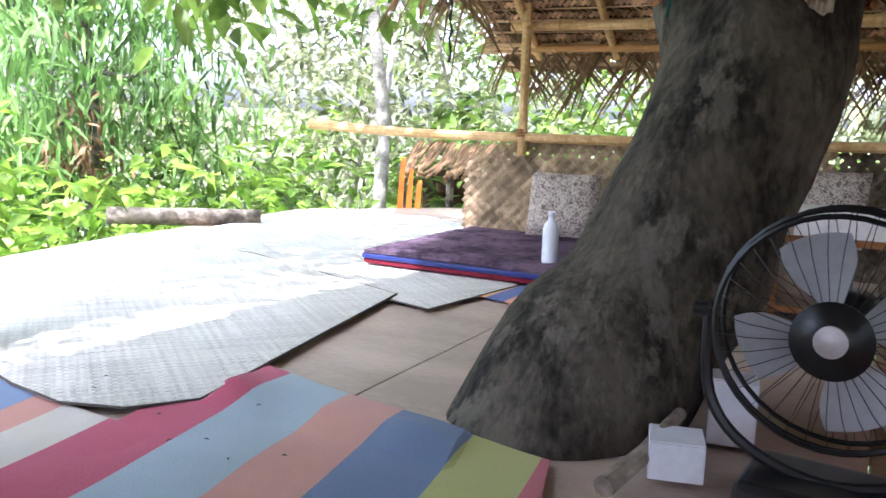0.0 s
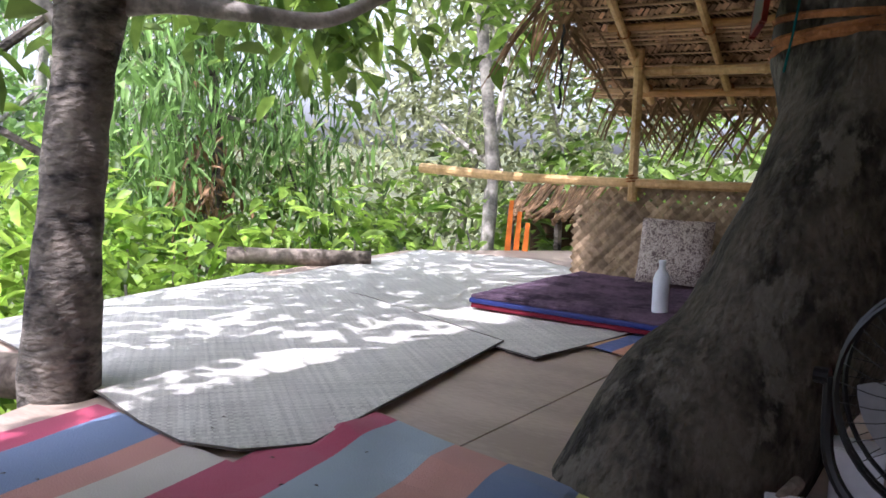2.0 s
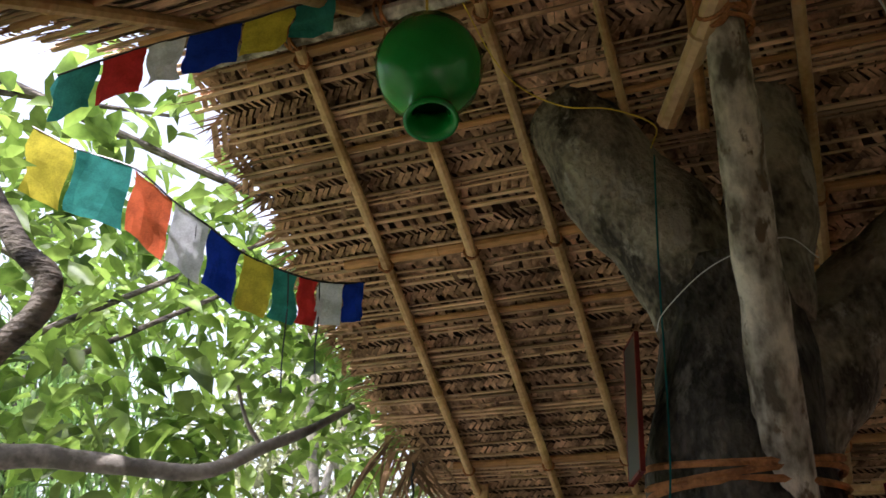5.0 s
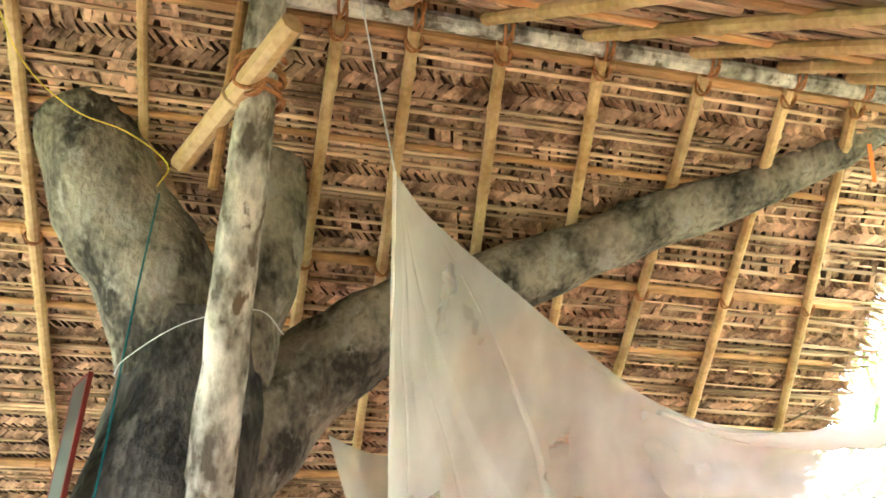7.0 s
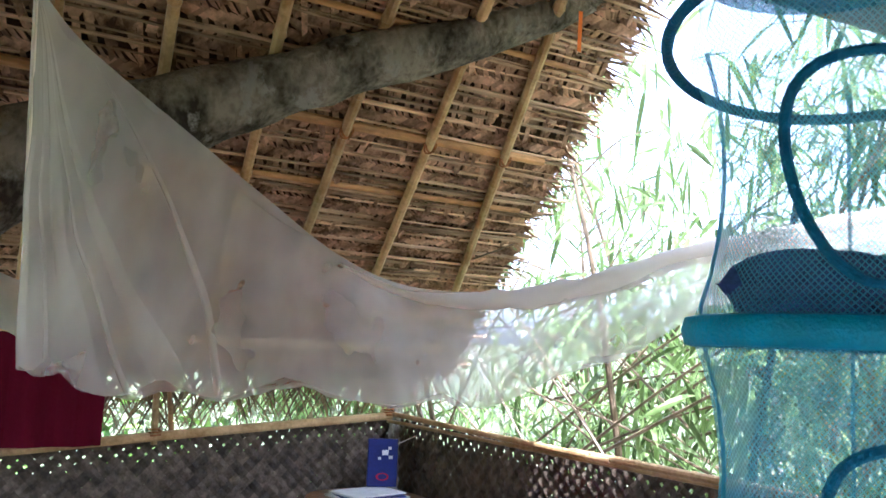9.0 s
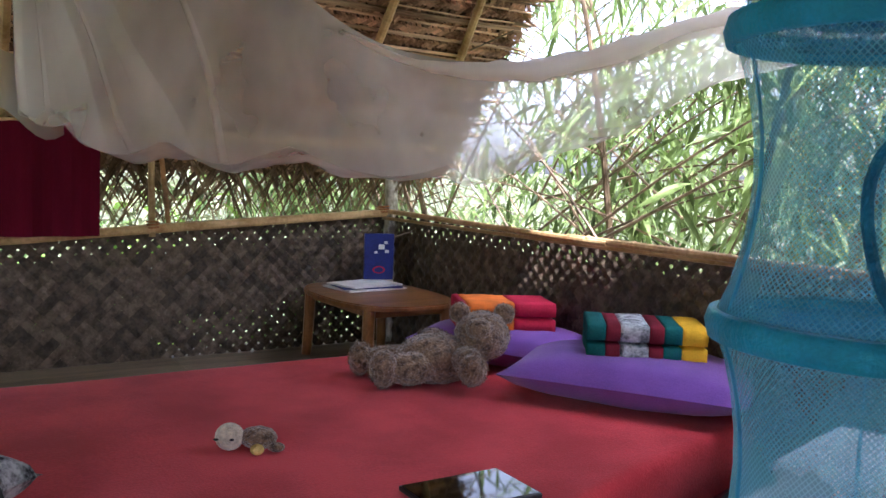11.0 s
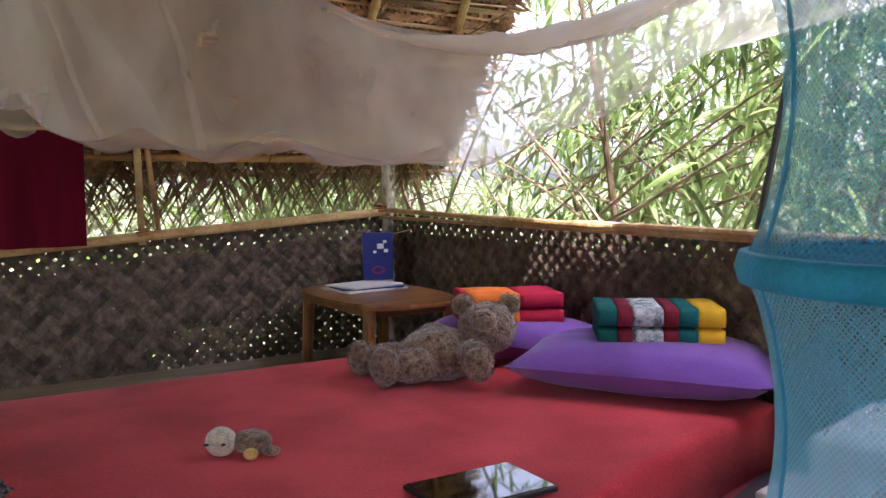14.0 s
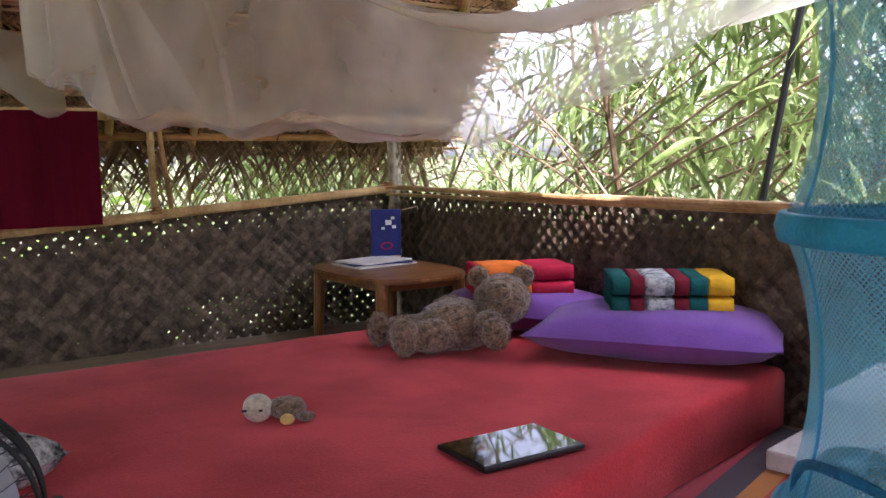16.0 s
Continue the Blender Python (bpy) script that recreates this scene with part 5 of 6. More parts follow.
def flags(points, colors, size, seed):
    t = thing("flag_string", "string of thin coloured cloth flags hung under the thatch edge", "flags")
    path = smooth_path(points, 8)
    part("cord", tube(path, 0.003, 5), M_BLACK, t)
    step = (len(path) - 1) / len(colors)
    for i, c in enumerate(colors):
        a, b = path[int(i * step)], path[min(len(path) - 1, int((i + 1) * step))]
        h = size * (1 - 0.045 * i)
        nx, ny = 6, 7
        v, f = [], []
        for j in range(ny + 1):
            for k in range(nx + 1):
                u, w = k / nx, j / ny
                p = a.lerp(b, 0.03 + 0.94 * u) + Vector((0.0, 0.0, -h * w))
                p += Vector((0.02 * noise.noise(Vector((i * 3 + u * 2, w * 2, seed))), 0.03 * w * noise.noise(Vector((i * 2.3 + u * 2, w * 2, seed + 4))), 0)) + (b - a).cross(Vector((0, 0, 1))).normalized() * 0.0
                p += Vector((-0.05, -0.04, 0)) * h * w
                v.append(p)
        for j in range(ny):
            for k in range(nx):
                q = j * (nx + 1) + k
                f.append((q, q + 1, q + nx + 2, q + nx + 1))
        part("flag", (v, f), M_FLAG[c], t)


flags([(-1.43, 1.63, 1.87), (-1.31, 1.68, 1.80), (-1.14, 1.74, 1.73), (-1.04, 1.80, 1.635), (-0.955, 1.86, 1.565), (-0.885, 1.92, 1.50), (-0.82, 1.98, 1.468), (-0.768, 2.03, 1.45), (-0.73, 2.08, 1.445), (-0.675, 2.13, 1.447), (-0.63, 2.17, 1.456)],
      ["yellow", "green", "orange", "white", "blue", "yellow", "green", "red", "white", "blue"], 0.20, 2)
flags([(-1.05, 1.36, 1.78), (-0.95, 1.39, 1.815), (-0.84, 1.42, 1.845), (-0.75, 1.45, 1.87), (-0.62, 1.49, 1.90), (-0.50, 1.52, 1.93), (-0.40, 1.55, 1.95)], ["green", "red", "white", "blue", "yellow", "green"], 0.13, 6)

st = thing("string", "thin teal cord hanging down the grey trunk", "string")
part("line", tube(smooth_path([(0.245, 1.99, 1.60), (0.231, 1.99, 1.408), (0.22, 1.99, 1.211), (0.215, 1.96, 1.0), (0.21, 1.92, 0.85), (0.2, 1.9, 0.75)], 5), 0.0025, 5), M_TEAL, st)
rb = thing("ribbon", "short orange ribbon tied round the limb", "ribbon")
part("strip", cloth_sheet([(2.19, 1.915, 1.84), (2.205, 1.915, 1.84), (2.205, 1.91, 1.96), (2.19, 1.91, 1.96)], 2, 8, 0.002, 0.004, 20, 2), M_ORANGE, rb)
st = thing("string", "dark knotted string hanging from the thatch edge", "string")
part("line", tube([(-0.98 + 0.006 * math.sin(k * 2.1), 3.3, 1.10 - 0.03 * k) for k in range(12)], [0.004, 0.007] * 6, 5), M_BLACK, st)
for x0, y0, z0, ln in ((-0.79, 2.01, 1.455, 0.34), (-0.73, 2.08, 1.445, 0.27), (-0.99, 1.84, 1.59, 0.2)):
    st = thing("string", "loose dark thread hanging from the flag string", "string", group="threads under the flags")
    part("line", tube([(x0 + 0.004 * math.sin(k), y0, z0 - ln * k / 6) for k in range(7)], 0.0022, 4), M_BLACK, st)

# far hut among the trees
hut = thing("hut", "small brown thatched hut half hidden among the trees", "hut")
rnd = random.Random(17)
for k in range(26):
    x = -2.25 + 0.03 * k
    part("thatch_stalk", tube([(x, 5.35, 0.38 + rnd.uniform(-0.02, 0.02)), (x + rnd.uniform(0.0, 0.06), 5.1, 0.26), (x + rnd.uniform(0.0, 0.1), 4.95, 0.17 + rnd.uniform(-0.03, 0.03))], 0.014, 5), M_FRINGE, hut)
for x in (-2.2, -1.85, -1.5):
    part("post", tube([(x, 5.05, -2.3), (x, 5.05, 0.24)], 0.025, 7), M_BARK_SLIM, hut)
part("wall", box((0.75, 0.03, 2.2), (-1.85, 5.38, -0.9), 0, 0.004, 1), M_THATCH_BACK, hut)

# ---- bed side ----
bed = thing("mattress", "low mattress with a plain red fitted sheet lying on the floor", "mattress")


def bed_shape():
    ox = [(0.74, 1.24), (0.70, 2.0), (0.72, 2.79), (1.94, 2.77), (2.60, 2.74), (2.60, 1.57), (2.0, 1.44), (1.5, 1.28), (1.0, 1.22)]
    bm = bmesh.new()
    f = bm.faces.new([bm.verts.new((x, y, 0.012)) for x, y in reversed(ox)])
    bmesh.ops.recalc_face_normals(bm, faces=bm.faces[:])
    if f.normal.z < 0:
        f.normal_flip()
    g = bmesh.ops.extrude_face_region(bm, geom=[f])
    top = [e for e in g["geom"] if isinstance(e, bmesh.types.BMVert)]
    bmesh.ops.translate(bm, vec=(0, 0, 0.165), verts=top)
    bmesh.ops.recalc_face_normals(bm, faces=bm.faces[:])
    edges = [e for e in bm.edges if all(v.co.z > 0.1 for v in e.verts)]
    bmesh.ops.bevel(bm, geom=edges, offset=0.035, segments=4, affect="EDGES", profile=0.6)
    bmesh.ops.triangulate(bm, faces=[q for q in bm.faces if len(q.verts) > 4])
    bmesh.ops.subdivide_edges(bm, edges=[e for e in bm.edges if e.calc_length() > 0.2], cuts=5, use_grid_fill=True)
    for v in bm.verts:
        if v.co.z > 0.1:
            v.co.z += 0.006 * noise.noise(v.co * 3.0)
    return bm


part("sheet", bed_shape(), M_RED_SHEET, bed, "red cotton sheet", smooth=True)
BED = 0.176


def pillow(at, turn, tilt, w=0.66, d=0.40, h=0.14):
    t = tagged(new("pillow"), "plump purple cotton pillow with pointed corners on the red sheet", "pillow", group="pillows on the bed")
    t.matrix_world = pose(*at, tilt, 0, turn)
    part("cover", cushion(w, d, h, seed=at[0] * 3), M_PURPLE_PILLOW, t, smooth=True)


pillow((2.44, 1.88, BED), -58, 0, 0.70, 0.46, 0.155)
pillow((2.40, 2.46, BED), -66, 0, 0.58, 0.38, 0.14)


def folded_cushion(at, turn, mats, lab, w=0.34, d=0.22, h=0.115):
    """Two stuffed layers, one on the other, each sewn from puffed panels."""
    t = tagged(new("folding_cushion"), lab, "cushion")
    t.matrix_world = pose(*at, 0, 0, turn)
    for lay in range(2):
        x = -w / 2
        for share, mt in mats:
            ww = w * share
            bm = bmesh.new()
            bmesh.ops.create_cube(bm, size=1)
            bmesh.ops.scale(bm, vec=(ww - 0.001, d, h / 2 - 0.001), verts=bm.verts)
            bmesh.ops.subdivide_edges(bm, edges=bm.edges[:], cuts=7, use_grid_fill=True)
            for v in bm.verts:
                u, q, r = 2 * v.co.x / ww, 2 * v.co.y / d, 4 * v.co.z / h
                puff = 0.011 * (1 - min(1.0, abs(r)) ** 2)
                v.co.y += math.copysign(puff, q) * (abs(q) > 0.95) * (1 - 0.5 * u * u)
                v.co.z *= 0.84 + 0.20 * (1 - u ** 4) * (1 - abs(q) ** 6)
                v.co += Vector((0, 0.003, 0.002)) * noise.noise(Vector((v.co.x * 18 + x * 30, v.co.y * 18, v.co.z * 20 + lay)))
            bm.transform(pose(x + ww / 2, 0, h / 4 + lay * h / 2))
            part("panel", bm, mt, t, smooth=True)
            x += ww


M_GREYCLOTH = material("grey_patterned_cloth", (0.22, 0.24, 0.25), 0.85, 0.5, 40, 0.3, 150, tint=(0.4, 0.42, 0.42), spec=0.1)
folded_cushion((2.47, 1.88, BED + 0.128), -40, [(0.16, M_TEAL), (0.12, M_DARKRED), (0.24, M_GREYCLOTH), (0.12, M_DARKRED), (0.15, M_TEAL), (0.21, M_YELLOW)], "folded cushion in teal, red, grey and yellow cloth")
folded_cushion((2.38, 2.45, BED + 0.118), -25, [(0.06, M_CRIMSON), (0.5, M_ORANGE), (0.44, M_CRIMSON)], "folded cushion in orange and crimson cloth on a pillow", 0.33, 0.2, 0.11)

bear = tagged(new("teddy_bear"), "shaggy brown teddy bear lying on its back on the red sheet", "toy")
bear.matrix_world = pose(2.03, 2.29, BED) @ pose(0, 0, 0, 0, 0, -30) @ Matrix.Scale(0.93, 4)


def plush_shape():
    """Rounded limbs, body and head under one shaggy coat of short tufts."""
    bm = bm_join(blob((-0.02, 0, 0.085), (0.135, 0.10, 0.085), rough=0.08, level=4), blob((0.13, 0.0, 0.165), (0.092, 0.088, 0.084), rough=0.07, level=4),
                 blob((0.115, -0.055, 0.195), (0.048, 0.045, 0.04), rough=0.06, level=3), blob((0.055, 0.03, 0.235), (0.036, 0.02, 0.036), rough=0.06), blob((0.205, 0.03, 0.235), (0.036, 0.02, 0.036), rough=0.06),
                 blob((-0.11, -0.08, 0.066), (0.10, 0.054, 0.054), (0, 0, 14), rough=0.08, level=4), blob((-0.195, -0.105, 0.07), (0.048, 0.052, 0.062), rough=0.07, level=4),
                 blob((-0.17, 0.06, 0.06), (0.11, 0.05, 0.05), (0, 0, -6), rough=0.08, level=4), blob((-0.275, 0.07, 0.062), (0.04, 0.048, 0.056), rough=0.07, level=4),
                 blob((0.075, -0.105, 0.10), (0.05, 0.065, 0.048), (0, 15, 15), rough=0.08, level=4), blob((0.085, -0.16, 0.085), (0.046, 0.045, 0.052), rough=0.07, level=4), blob((-0.03, 0.105, 0.12), (0.06, 0.05, 0.045), (0, 0, -20), rough=0.08, level=4))
    bm.verts.index_update()
    bm.normal_update()
    rnd = random.Random(61)
    verts, faces = [v.co.copy() for v in bm.verts], [tuple(x.index for x in f.verts) for f in bm.faces]
    tufts = [(v.co.copy(), v.normal.copy()) for v in bm.verts]
    for _ in range(9000):
        co, no = rnd.choice(tufts)
        side = no.orthogonal().normalized()
        side = (side * rnd.uniform(-1, 1) + no.cross(side) * rnd.uniform(-1, 1)).normalized()
        base = co + side.cross(no) * rnd.uniform(-0.006, 0.006)
        k = len(verts)
        verts += [base + side * 0.0014, base - side * 0.0014, base + no * rnd.uniform(0.005, 0.011) + side * rnd.uniform(-0.006, 0.006)]
        faces.append((k, k + 1, k + 2))
    bm.free()
    return verts, faces


part("plush", plush_shape(), M_FUR, bear, smooth=True)

toy = tagged(new("soft_toy"), "small plush toy with cream head and brown body", "toy")
toy.matrix_world = pose(1.265, 1.965, BED) @ pose(0, 0, 0, 0, 0, -30) @ Matrix.Scale(0.8, 4)
part("head", blob((-0.035, 0, 0.04), (0.042, 0.04, 0.04)), M_FUR_PALE, toy, smooth=True)
part("body", bm_join(blob((0.045, 0.01, 0.035), (0.055, 0.04, 0.033), rough=0.1), blob((0.10, -0.015, 0.016), (0.025, 0.018, 0.014))), M_FUR, toy, smooth=True)
part("foot", blob((0.05, -0.04, 0.016), (0.02, 0.018, 0.016)), M_FUR_YELLOW, toy, smooth=True)
for k in (-1, 1):
    part("eye", blob((-0.045 + 0.022 * k, -0.036, 0.042), (0.008, 0.004, 0.004), level=2), M_BLACK, toy)

tab = thing("tablet", "black tablet computer lying flat, its dark screen mirroring the sky", "tablet", (1.575, 1.492, BED + 0.003), -2)
part("case", box((0.245, 0.165, 0.011), (0, 0, 0.0055), 0, 0.004, 3), M_BLACK, tab)
part("screen", box((0.235, 0.155, 0.002), (0, 0, 0.0115), 0, 0.0008, 1), M_SCREEN, tab)

table = thing("low_table", "low varnished brown wooden table with rounded top in the corner", "table", (2.34, 3.28, 0.0), 0)
bm = bmesh.new()
ring = [(0.26 * math.copysign(abs(math.cos(a)) ** 0.75, math.cos(a)), 0.38 * math.copysign(abs(math.sin(a)) ** 0.75, math.sin(a))) for a in np.linspace(0, 2 * math.pi, 41)[:-1]]
f = bm.faces.new([bm.verts.new((x, y, 0.285)) for x, y in ring])
g = bmesh.ops.extrude_face_region(bm, geom=[f])
bmesh.ops.translate(bm, vec=(0, 0, 0.022), verts=[e for e in g["geom"] if isinstance(e, bmesh.types.BMVert)])
bmesh.ops.recalc_face_normals(bm, faces=bm.faces[:])
bmesh.ops.bevel(bm, geom=[e for e in bm.edges if abs(e.verts[0].co.z - e.verts[1].co.z) < 1e-5], offset=0.005, segments=2, affect="EDGES")
part("tabletop", bm, M_TABLE, table)
part("apron", box((0.36, 0.56, 0.035), (0, 0, 0.268), 0, 0.004), M_TABLE, table)
for sx in (-1, 1):
    for sy in (-1, 1):
        part("leg", tube([(0.19 * sx, 0.28 * sy, 0.0), (0.18 * sx, 0.27 * sy, 0.29)], [0.022, 0.026], 10), M_TABLE, table)
for i, (w, d, h, mt, tn) in enumerate(((0.30, 0.22, 0.008, M_PAPER, 6), (0.28, 0.2, 0.006, M_NAVY, -5), (0.27, 0.2, 0.007, M_PAPER, 12))):
    bk = thing("magazine", "thin magazine in a small pile on the low table", "magazine", (2.36, 3.42, 0.308 + (0, 0.0085, 0.015)[i]), tn, "magazines on the table")
    part("page_block", box((w, d, h), (0, 0, h / 2), 0, 0.001, 1), mt, bk)
bx = thing("upright_book", "dark blue picture book propped upright on the magazines", "book", (2.47, 3.50, 0.332), -20)
part("cover", box((0.135, 0.022, 0.21), (0, 0, 0.105), 0, 0.003), M_NAVY, bx)
for i, (u, w, s) in enumerate(((0.01, 0.15, 0.028), (0.035, 0.13, 0.018), (-0.015, 0.125, 0.014), (0.03, 0.17, 0.016))):
    part("pale_mark", box((s, 0.002, s * 0.8), (u, -0.0122, w), 0, 0.0005, 1), M_PAPER, bx)
part("pale_mark", moved(lathe([(0.024, -0.001), (0.024, 0.001), (0.018, 0.001), (0.018, -0.001)], 20), pose(0, -0.013, 0.045, 90, 0, 0) @ Matrix.Diagonal((1.2, 0.7, 1, 1))), M_CRIMSON, bx)

red = thing("hanging_cloth", "plain dark maroon cloth hung above the wall", "cloth")
v, f = [], []
for j in range(13):
    for i in range(17):
        u, w = i / 16, j / 12
        v.append((0.74 + 0.55 * u, 3.62 + 0.012 * math.sin(u * 21) * (0.3 + 0.7 * w), 0.96 - 0.43 * w))
for j in range(12):
    for i in range(16):
        q = j * 17 + i
        f.append((q, q + 1, q + 18, q + 17))
n = len(v)
v += [(x, y + 0.003, z) for x, y, z in v]
f += [tuple(n + i for i in reversed(q)) for q in f]
part("drape", (v, f), M_MAROON, red)
part("hanging_rod", bamboo((0.70, 3.63, 0.962), (1.4, 3.63, 0.965), 0.009, seed=88), M_BAMBOO, red)

dark_print = material("dark_print_cloth", (0.05, 0.05, 0.055), 0.9, 0.7, 25, 0.3, 100, tint=(0.3, 0.3, 0.3))
t = tagged(new("cushion"), "dark grey patterned cushion at the bed's edge", "cushion")
t.matrix_world = pose(0.69, 1.90, BED, 0, 0, 40)
part("cover", cushion(0.17, 0.24, 0.1), dark_print, t, smooth=True)

M_RUG = striped("dark_striped_rug", [(-0.05, (0.05, 0.04, 0.06)), (0.20, (0.05, 0.04, 0.06)), (0.27, (0.45, 0.06, 0.07)), (0.33, (0.07, 0.06, 0.09)), (0.40, (0.3, 0.05, 0.14)), (0.45, (0.12, 0.11, 0.11)), (0.53, (0.42, 0.05, 0.06)), (0.60, (0.5, 0.2, 0.04)), (0.65, (0.06, 0.05, 0.06)), (0.72, (0.34, 0.035, 0.05)), (0.80, (0.10, 0.09, 0.085)), (0.88, (0.36, 0.04, 0.06)), (0.95, (0.05, 0.045, 0.07)), (1.05, (0.45, 0.15, 0.04)), (1.10, (0.05, 0.04, 0.06)), (1.35, (0.1, 0.1, 0.1))], (-0.3, 0.95))
rug = thing("striped_rug", "dark woven rug with red, orange and grey stripes beside the bed", "rug")
part("sheet", cloth_sheet([(1.0, 0.2, 0.002), (2.6, 0.4, 0.002), (2.6, 1.62, 0.002), (1.0, 1.3, 0.002)], 20, 20, 0.003, 0.003, 5, 9), M_RUG, rug)
bx = thing("carton", "white box on the rug behind the hanging organiser", "box", (2.28, 1.04, 0.004), 12)
part("body", box((0.36, 0.28, 0.26), (0, 0, 0.13), 0, 0.004), M_WHITE, bx)
part("lid", box((0.37, 0.29, 0.03), (0, 0, 0.262), 0, 0.004), M_WHITE, bx)
bx = thing("paper_packet", "white paper packet with dark spectacles on the rug beside the bed", "packet", (2.40, 1.36, 0.006), 10)
part("body", box((0.22, 0.13, 0.05), (0, 0, 0.025), 0, 0.008), M_PAPER, bx)

# mosquito net: a gathered tent of thin fabric slung over the bed
net = thing("mosquito_net", "gathered translucent white mosquito net slung over the bed", "mosquito net")
TOP = [(0.742, 1.600, 1.542), (0.814, 1.660, 1.491), (0.921, 1.740, 1.448), (1.085, 1.850, 1.387), (1.275, 1.960, 1.308), (1.529, 2.050, 1.189), (1.686, 1.930, 1.114), (1.994, 1.900, 1.124), (2.210, 1.800, 1.182), (2.413, 1.660, 1.269), (2.910, 1.340, 1.410), (3.300, 1.100, 1.560)]
BOT = [(0.782, 1.750, 0.961), (0.847, 1.820, 0.928), (0.983, 1.950, 0.892), (1.162, 2.050, 0.877), (1.340, 2.100, 0.883), (1.576, 2.100, 0.877), (1.808, 2.020, 0.852), (1.947, 1.930, 0.875), (2.161, 1.750, 0.981), (2.362, 1.620, 1.115), (2.880, 1.320, 1.310), (3.300, 1.100, 1.530)]


def net_surface(layer, bulge, seed):
    tp, bt = smooth_path(TOP, 7), smooth_path(BOT, 7)
    nv = 30
    v, f = [], []
    for i, (a, b) in enumerate(zip(tp, bt)):
        u = i / (len(tp) - 1)
        out = Vector((-0.55, -0.83, 0)) * layer
        for j in range(nv + 1):
            w = j / nv
            p = a.lerp(b, w)
            belly = bulge * math.sin(math.pi * min(1, u * 1.05)) ** 0.5 * math.sin(math.pi * (w * 0.5)) ** 1.6
            fold_amp = 0.017 * (0.25 + 0.75 * w) * (0.4 + 0.6 * math.sin(math.pi * u))
            p = p + out * (belly + fold_amp * math.sin(i * 0.62 + 2 * w + 4 * noise.noise(Vector((u * 6, w * 2, seed)))) + 0.02 * noise.noise(Vector((u * 9 + seed, w * 4, 0))))
            if w > 0.75:
                p.z -= 0.05 * (w - 0.75) * 4 * abs(math.sin(i * 0.27 + seed))
            v.append(p)
    for i in range(len(tp) - 1):
        for j in range(nv):
            q = i * (nv + 1) + j
            f.append((q, q + 1, q + nv + 2, q + nv + 1))
    return v, f


part("front_panel", net_surface(1, 0.06, 1), M_NET, net, smooth=True)
part("back_panel", net_surface(-1, 0.5, 5), M_NET, net, smooth=True)
tp, bf, bb = smooth_path(TOP, 7), net_surface(1, 0.06, 1)[0], net_surface(-1, 0.5, 5)[0]
v, f = [], []
for i in range(len(tp)):
    a, b = bf[i * 31 + 30], bb[i * 31 + 30]
    for j in range(9):
        w = j / 8
        v.append(a.lerp(b, w) + Vector((0, 0, -0.02 * math.sin(math.pi * w) + 0.015 * noise.noise(Vector((i * 0.4, w * 3, 0))))))
for i in range(len(tp) - 1):
    for j in range(8):
        q = i * 9 + j
        f.append((q, q + 1, q + 10, q + 9))
v2, f2 = [], []
for i in range(9):
    for j in range(9):
        u, w = i / 8, j / 8
        v2.append(Vector((0.98 - 0.225 * u + 0.07 * u * w, 2.52 + 0.22 * u + 0.02 * math.sin(5 * u + 3 * w), 1.08 + 0.075 * u * u - (0.19 + 0.02 * math.sin(6 * u)) * w)))
for i in range(8):
    for j in range(8):
        q = i * 9 + j
        f2.append((q, q + 1, q + 10, q + 9))
part("tail_panel", (v2, f2), M_NET, net, smooth=True)
part("bottom_panel", (v, f), M_NET, net, smooth=True)
# doubled cloth: folds that run from the peak to the lower edge
front = net_surface(1, 0.06, 1)[0]


def front_point(i, w):
    i = min(max(i, 0.0), len(tp) - 1.001)
    j = min(int(w * 30), 29)
    i0 = int(i)
    p = front[i0 * 31 + j].lerp(front[(i0 + 1) * 31 + j], i - i0)
    q = front[i0 * 31 + j + 1].lerp(front[(i0 + 1) * 31 + j + 1], i - i0)
    return p.lerp(q, w * 30 - j)


for k, (ia, ib) in enumerate(((1, 3.5), (7, 8.2), (10.5, 14), (15.5, 16.3), (19, 22.5), (25, 26))):
    fv, ff = [], []
    for a in range(31):
        w = 0.03 + 0.965 * a / 30
        for b in range(6):
            i = (ia + (ib - ia) * b / 5 + 0.5 * math.sin(5 * w + k)) * w ** (0.8 if ia < 24 else 0.25)
            fv.append(front_point(i, w) + Vector((-0.55, -0.83, 0)) * (0.004 + 0.006 * math.sin(math.pi * b / 5)))
    for a in range(30):
        for b in range(5):
            q = a * 6 + b
            ff.append((q, q + 1, q + 7, q + 6))
    part("fold", (fv, ff), M_NET, net, smooth=True)
M_NET_THICK = netting("gathered_net", (0.88, 0.80, 0.70), 0.8)
roll = smooth_path([Vector(q) - Vector((0, 0, 0.022)) for q in TOP[5:]], 8)
part("gathered_roll", tube(roll, [0.003, 0.014, 0.03, 0.034, 0.03, 0.028, 0.02], 14, 0.35, 14), M_NET_THICK, net, smooth=True)
edge = smooth_path([TOP[0], Vector(TOP[0]).lerp(Vector(BOT[0]), 0.35), Vector(TOP[0]).lerp(Vector(BOT[0]), 0.7), BOT[0]], 6)
part("hem", tube(edge, 0.004, 6), M_NET_THICK, net)
part("hanging_cord", tube([TOP[0], (0.64, 1.60, 2.0)], 0.002, 5), M_WHITE_STRING, net)

# hanging mesh organiser
org = thing("hanging_organiser", "cyan mesh hanging organiser with three round tiers and clothes inside", "organiser")
OC = (1.485, 0.645)
OR = 0.165
LEVELS = [0.34, 0.675, 1.0, 1.314]


def org_ring(z, r, thick):
    return tube([(OC[0] + r * math.cos(a), OC[1] + r * math.sin(a), z) for a in np.linspace(0, 2 * math.pi, 49)], thick, 8, caps=False)


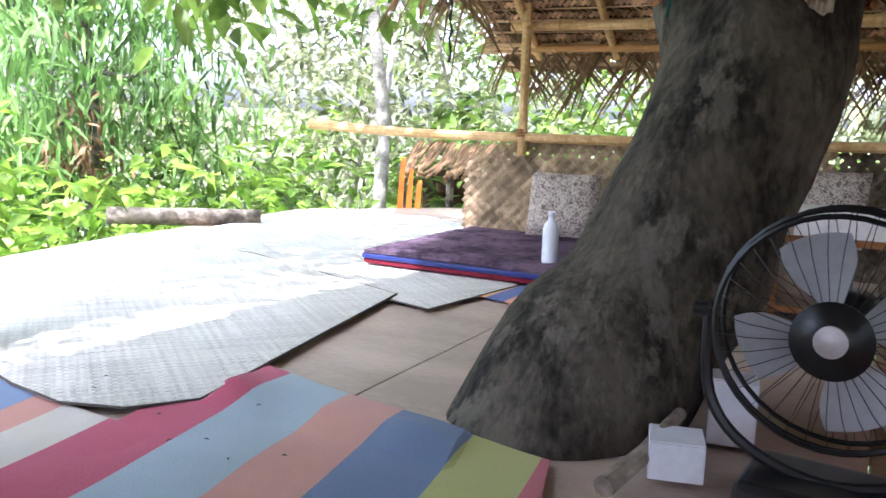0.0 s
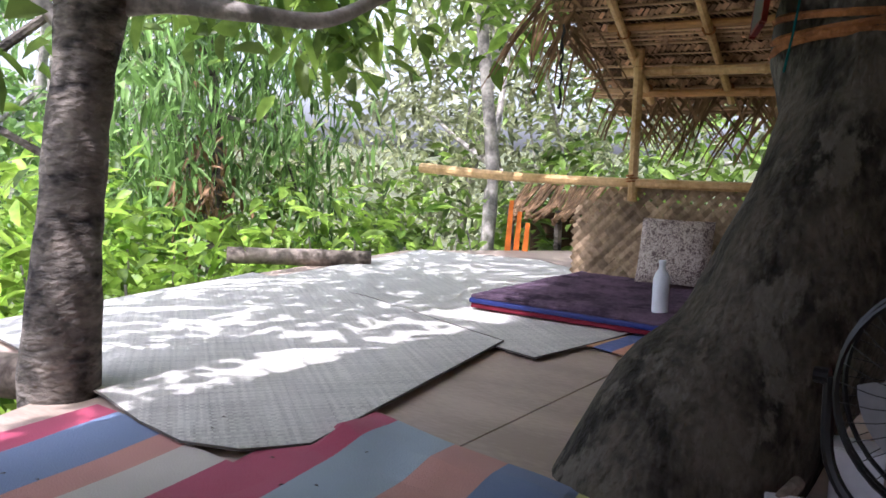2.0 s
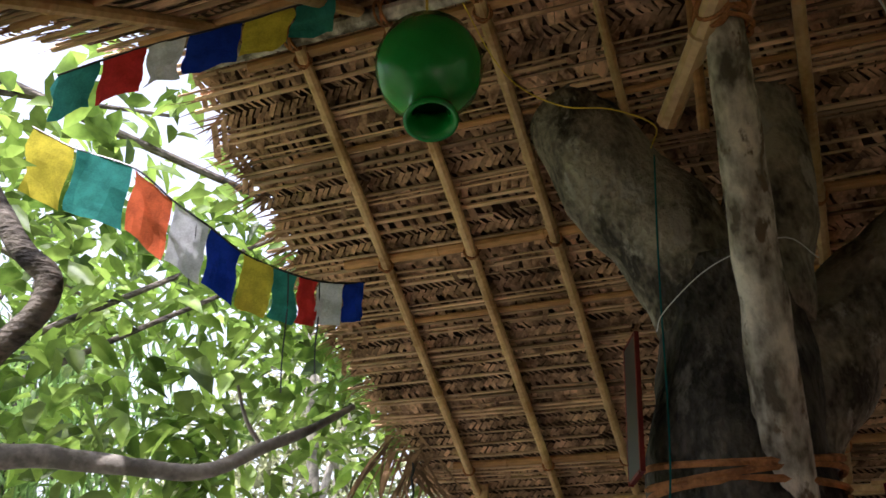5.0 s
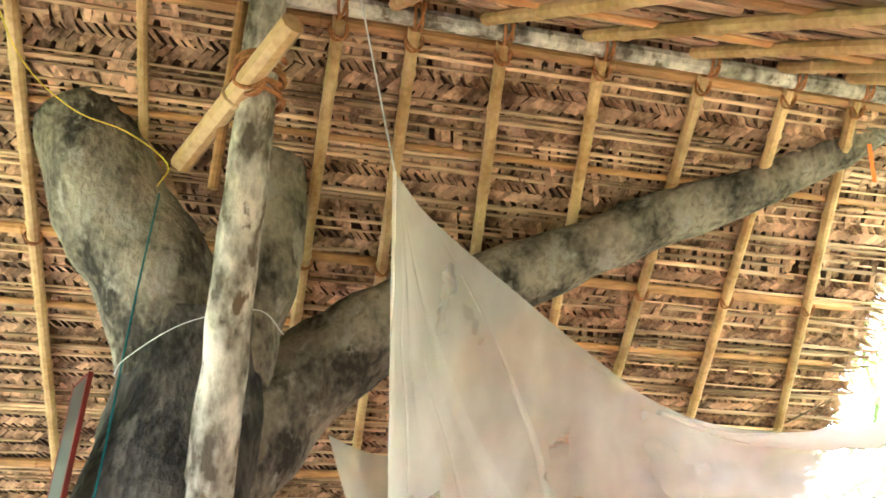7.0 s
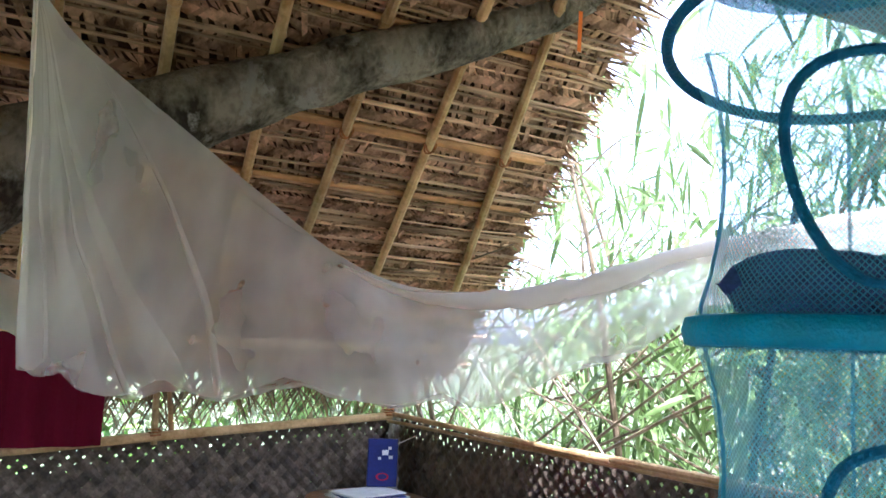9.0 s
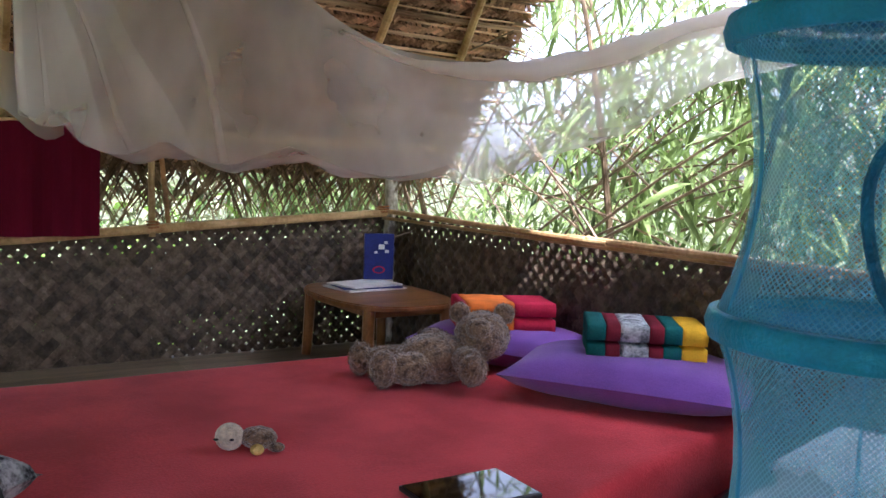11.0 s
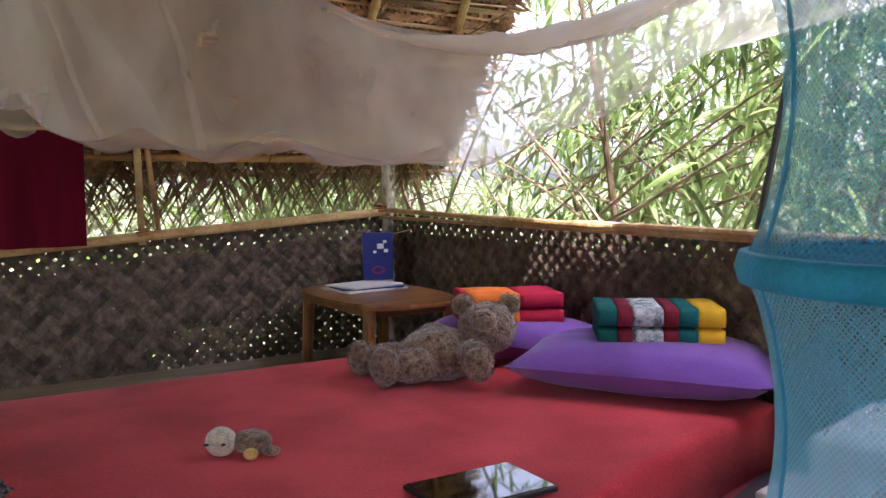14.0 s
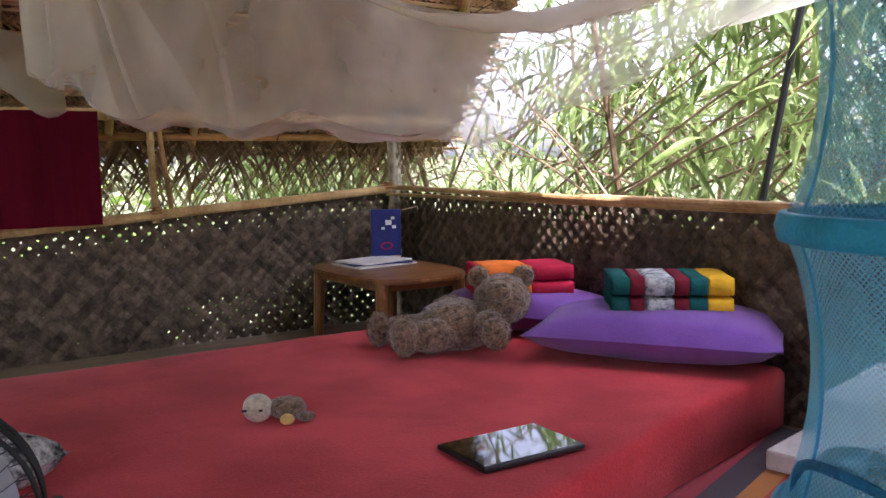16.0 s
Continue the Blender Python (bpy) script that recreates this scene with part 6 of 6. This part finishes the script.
for z in LEVELS[:3]:
    part("hoop", moved(lathe([(OR - 0.004, -0.018), (OR + 0.004, -0.016), (OR + 0.008, 0.0), (OR + 0.004, 0.014), (OR - 0.004, 0.016), (OR - 0.006, 0.0), (OR - 0.004, -0.018)], 48), pose(OC[0], OC[1], z)), M_CYAN, org, smooth=True)
    part("tier_floor", moved(lathe([(0.001, 0.0), (OR, 0.0), (OR, -0.004), (0.001, -0.004)], 40), pose(OC[0], OC[1], z)), M_CYAN_FLOOR, org)
prof = []
for a, b in zip(LEVELS, LEVELS[1:]):
    for k in range(9):
        t = k / 8
        prof.append((OR - 0.035 * math.sin(math.pi * t) ** 0.8, a + (b - a) * t))
prof += [(OR - 0.012, 1.374), (OR - 0.004, 1.446), (0.12, 1.501), (0.05, 1.53), (0.012, 1.56)]
ring = [(OC[0] + 1.16 * OR * math.cos(a), OC[1] + 1.16 * OR * math.sin(a), 1.329 + 0.035 * math.cos(a - 3.69)) for a in np.linspace(0, 2 * math.pi, 61)]
part("rope_ring", tube(ring, 0.0075, 8, 0.1, 90, caps=False), M_CYAN_ROPE, org, smooth=True)
part("top_cover", moved(lathe([(0.001, 0.0), (OR - 0.005, -0.03), (OR - 0.003, -0.034), (0.1, -0.05), (0.001, -0.055)], 40), pose(OC[0], OC[1], 1.466)), M_CYAN_FLOOR, org, smooth=True)
part("mesh_wall", moved(lathe(prof, 48), pose(OC[0], OC[1], 0)), M_CYAN_NET, org, smooth=True)
part("strap", tube([(OC[0], OC[1], 1.54), (OC[0], OC[1], 1.56)], 0.004, 6), M_CYAN, org)
for k in range(3):
    a = 2 * math.pi * k / 3 + 0.5
    pts = []
    for z in np.linspace(LEVELS[0], LEVELS[-1], 28):
        t = (z - LEVELS[0]) / (LEVELS[1] - LEVELS[0]) % 1
        r = OR - 0.033 * math.sin(math.pi * t) ** 0.8
        pts.append((OC[0] + r * math.cos(a), OC[1] + r * math.sin(a), z))
    part("seam", tube(pts, 0.0025, 5), M_CYAN_FLOOR, org)
for z, shift in ((0.335, -0.10), (0.80, 0.085), (1.179, 0.05)):
    d = Vector((0.60 - OC[0], 0.19 - OC[1], 0)).normalized()
    s = Vector((-d.y, d.x, 0))
    pts = []
    for a in np.linspace(0.0, 2 * math.pi, 41):
        x = 0.09 * math.cos(a) + shift
        r = OR - 0.02
        th = x / r
        pts.append(Vector((OC[0], OC[1], z + 0.115 * math.sin(a) + 0.02 * math.cos(2 * a))) + d * (r * math.cos(th)) + s * (r * math.sin(th)))
    part("opening_piping", tube(pts, 0.006, 7), M_CYAN_ROPE, org)
c1 = thing("folded_clothes", "folded blue checked cloth lying inside the organiser tier", "clothes", (OC[0] - 0.02, OC[1] + 0.02, LEVELS[2] + 0.002), 30)
part("bundle", cushion(0.22, 0.18, 0.09, seed=4), M_DENIM, c1, smooth=True)
c2 = thing("folded_clothes", "dark green patterned cloth lying inside the organiser tier", "clothes", (OC[0] + 0.06, OC[1] - 0.05, LEVELS[2] + 0.012), -15)
part("bundle", cushion(0.17, 0.15, 0.08, seed=9), M_DARKGREEN, c2, smooth=True)
c3 = thing("glass_jar", "clear jar standing inside the organiser's lowest tier", "jar", (OC[0] - 0.06, OC[1] + 0.06, LEVELS[0] + 0.002))
part("body", lathe([(0.0, 0.0), (0.04, 0.0), (0.042, 0.06), (0.036, 0.08), (0.033, 0.08), (0.036, 0.06), (0.034, 0.004), (0.0, 0.004)], 20), M_GLASS, c3, smooth=True)
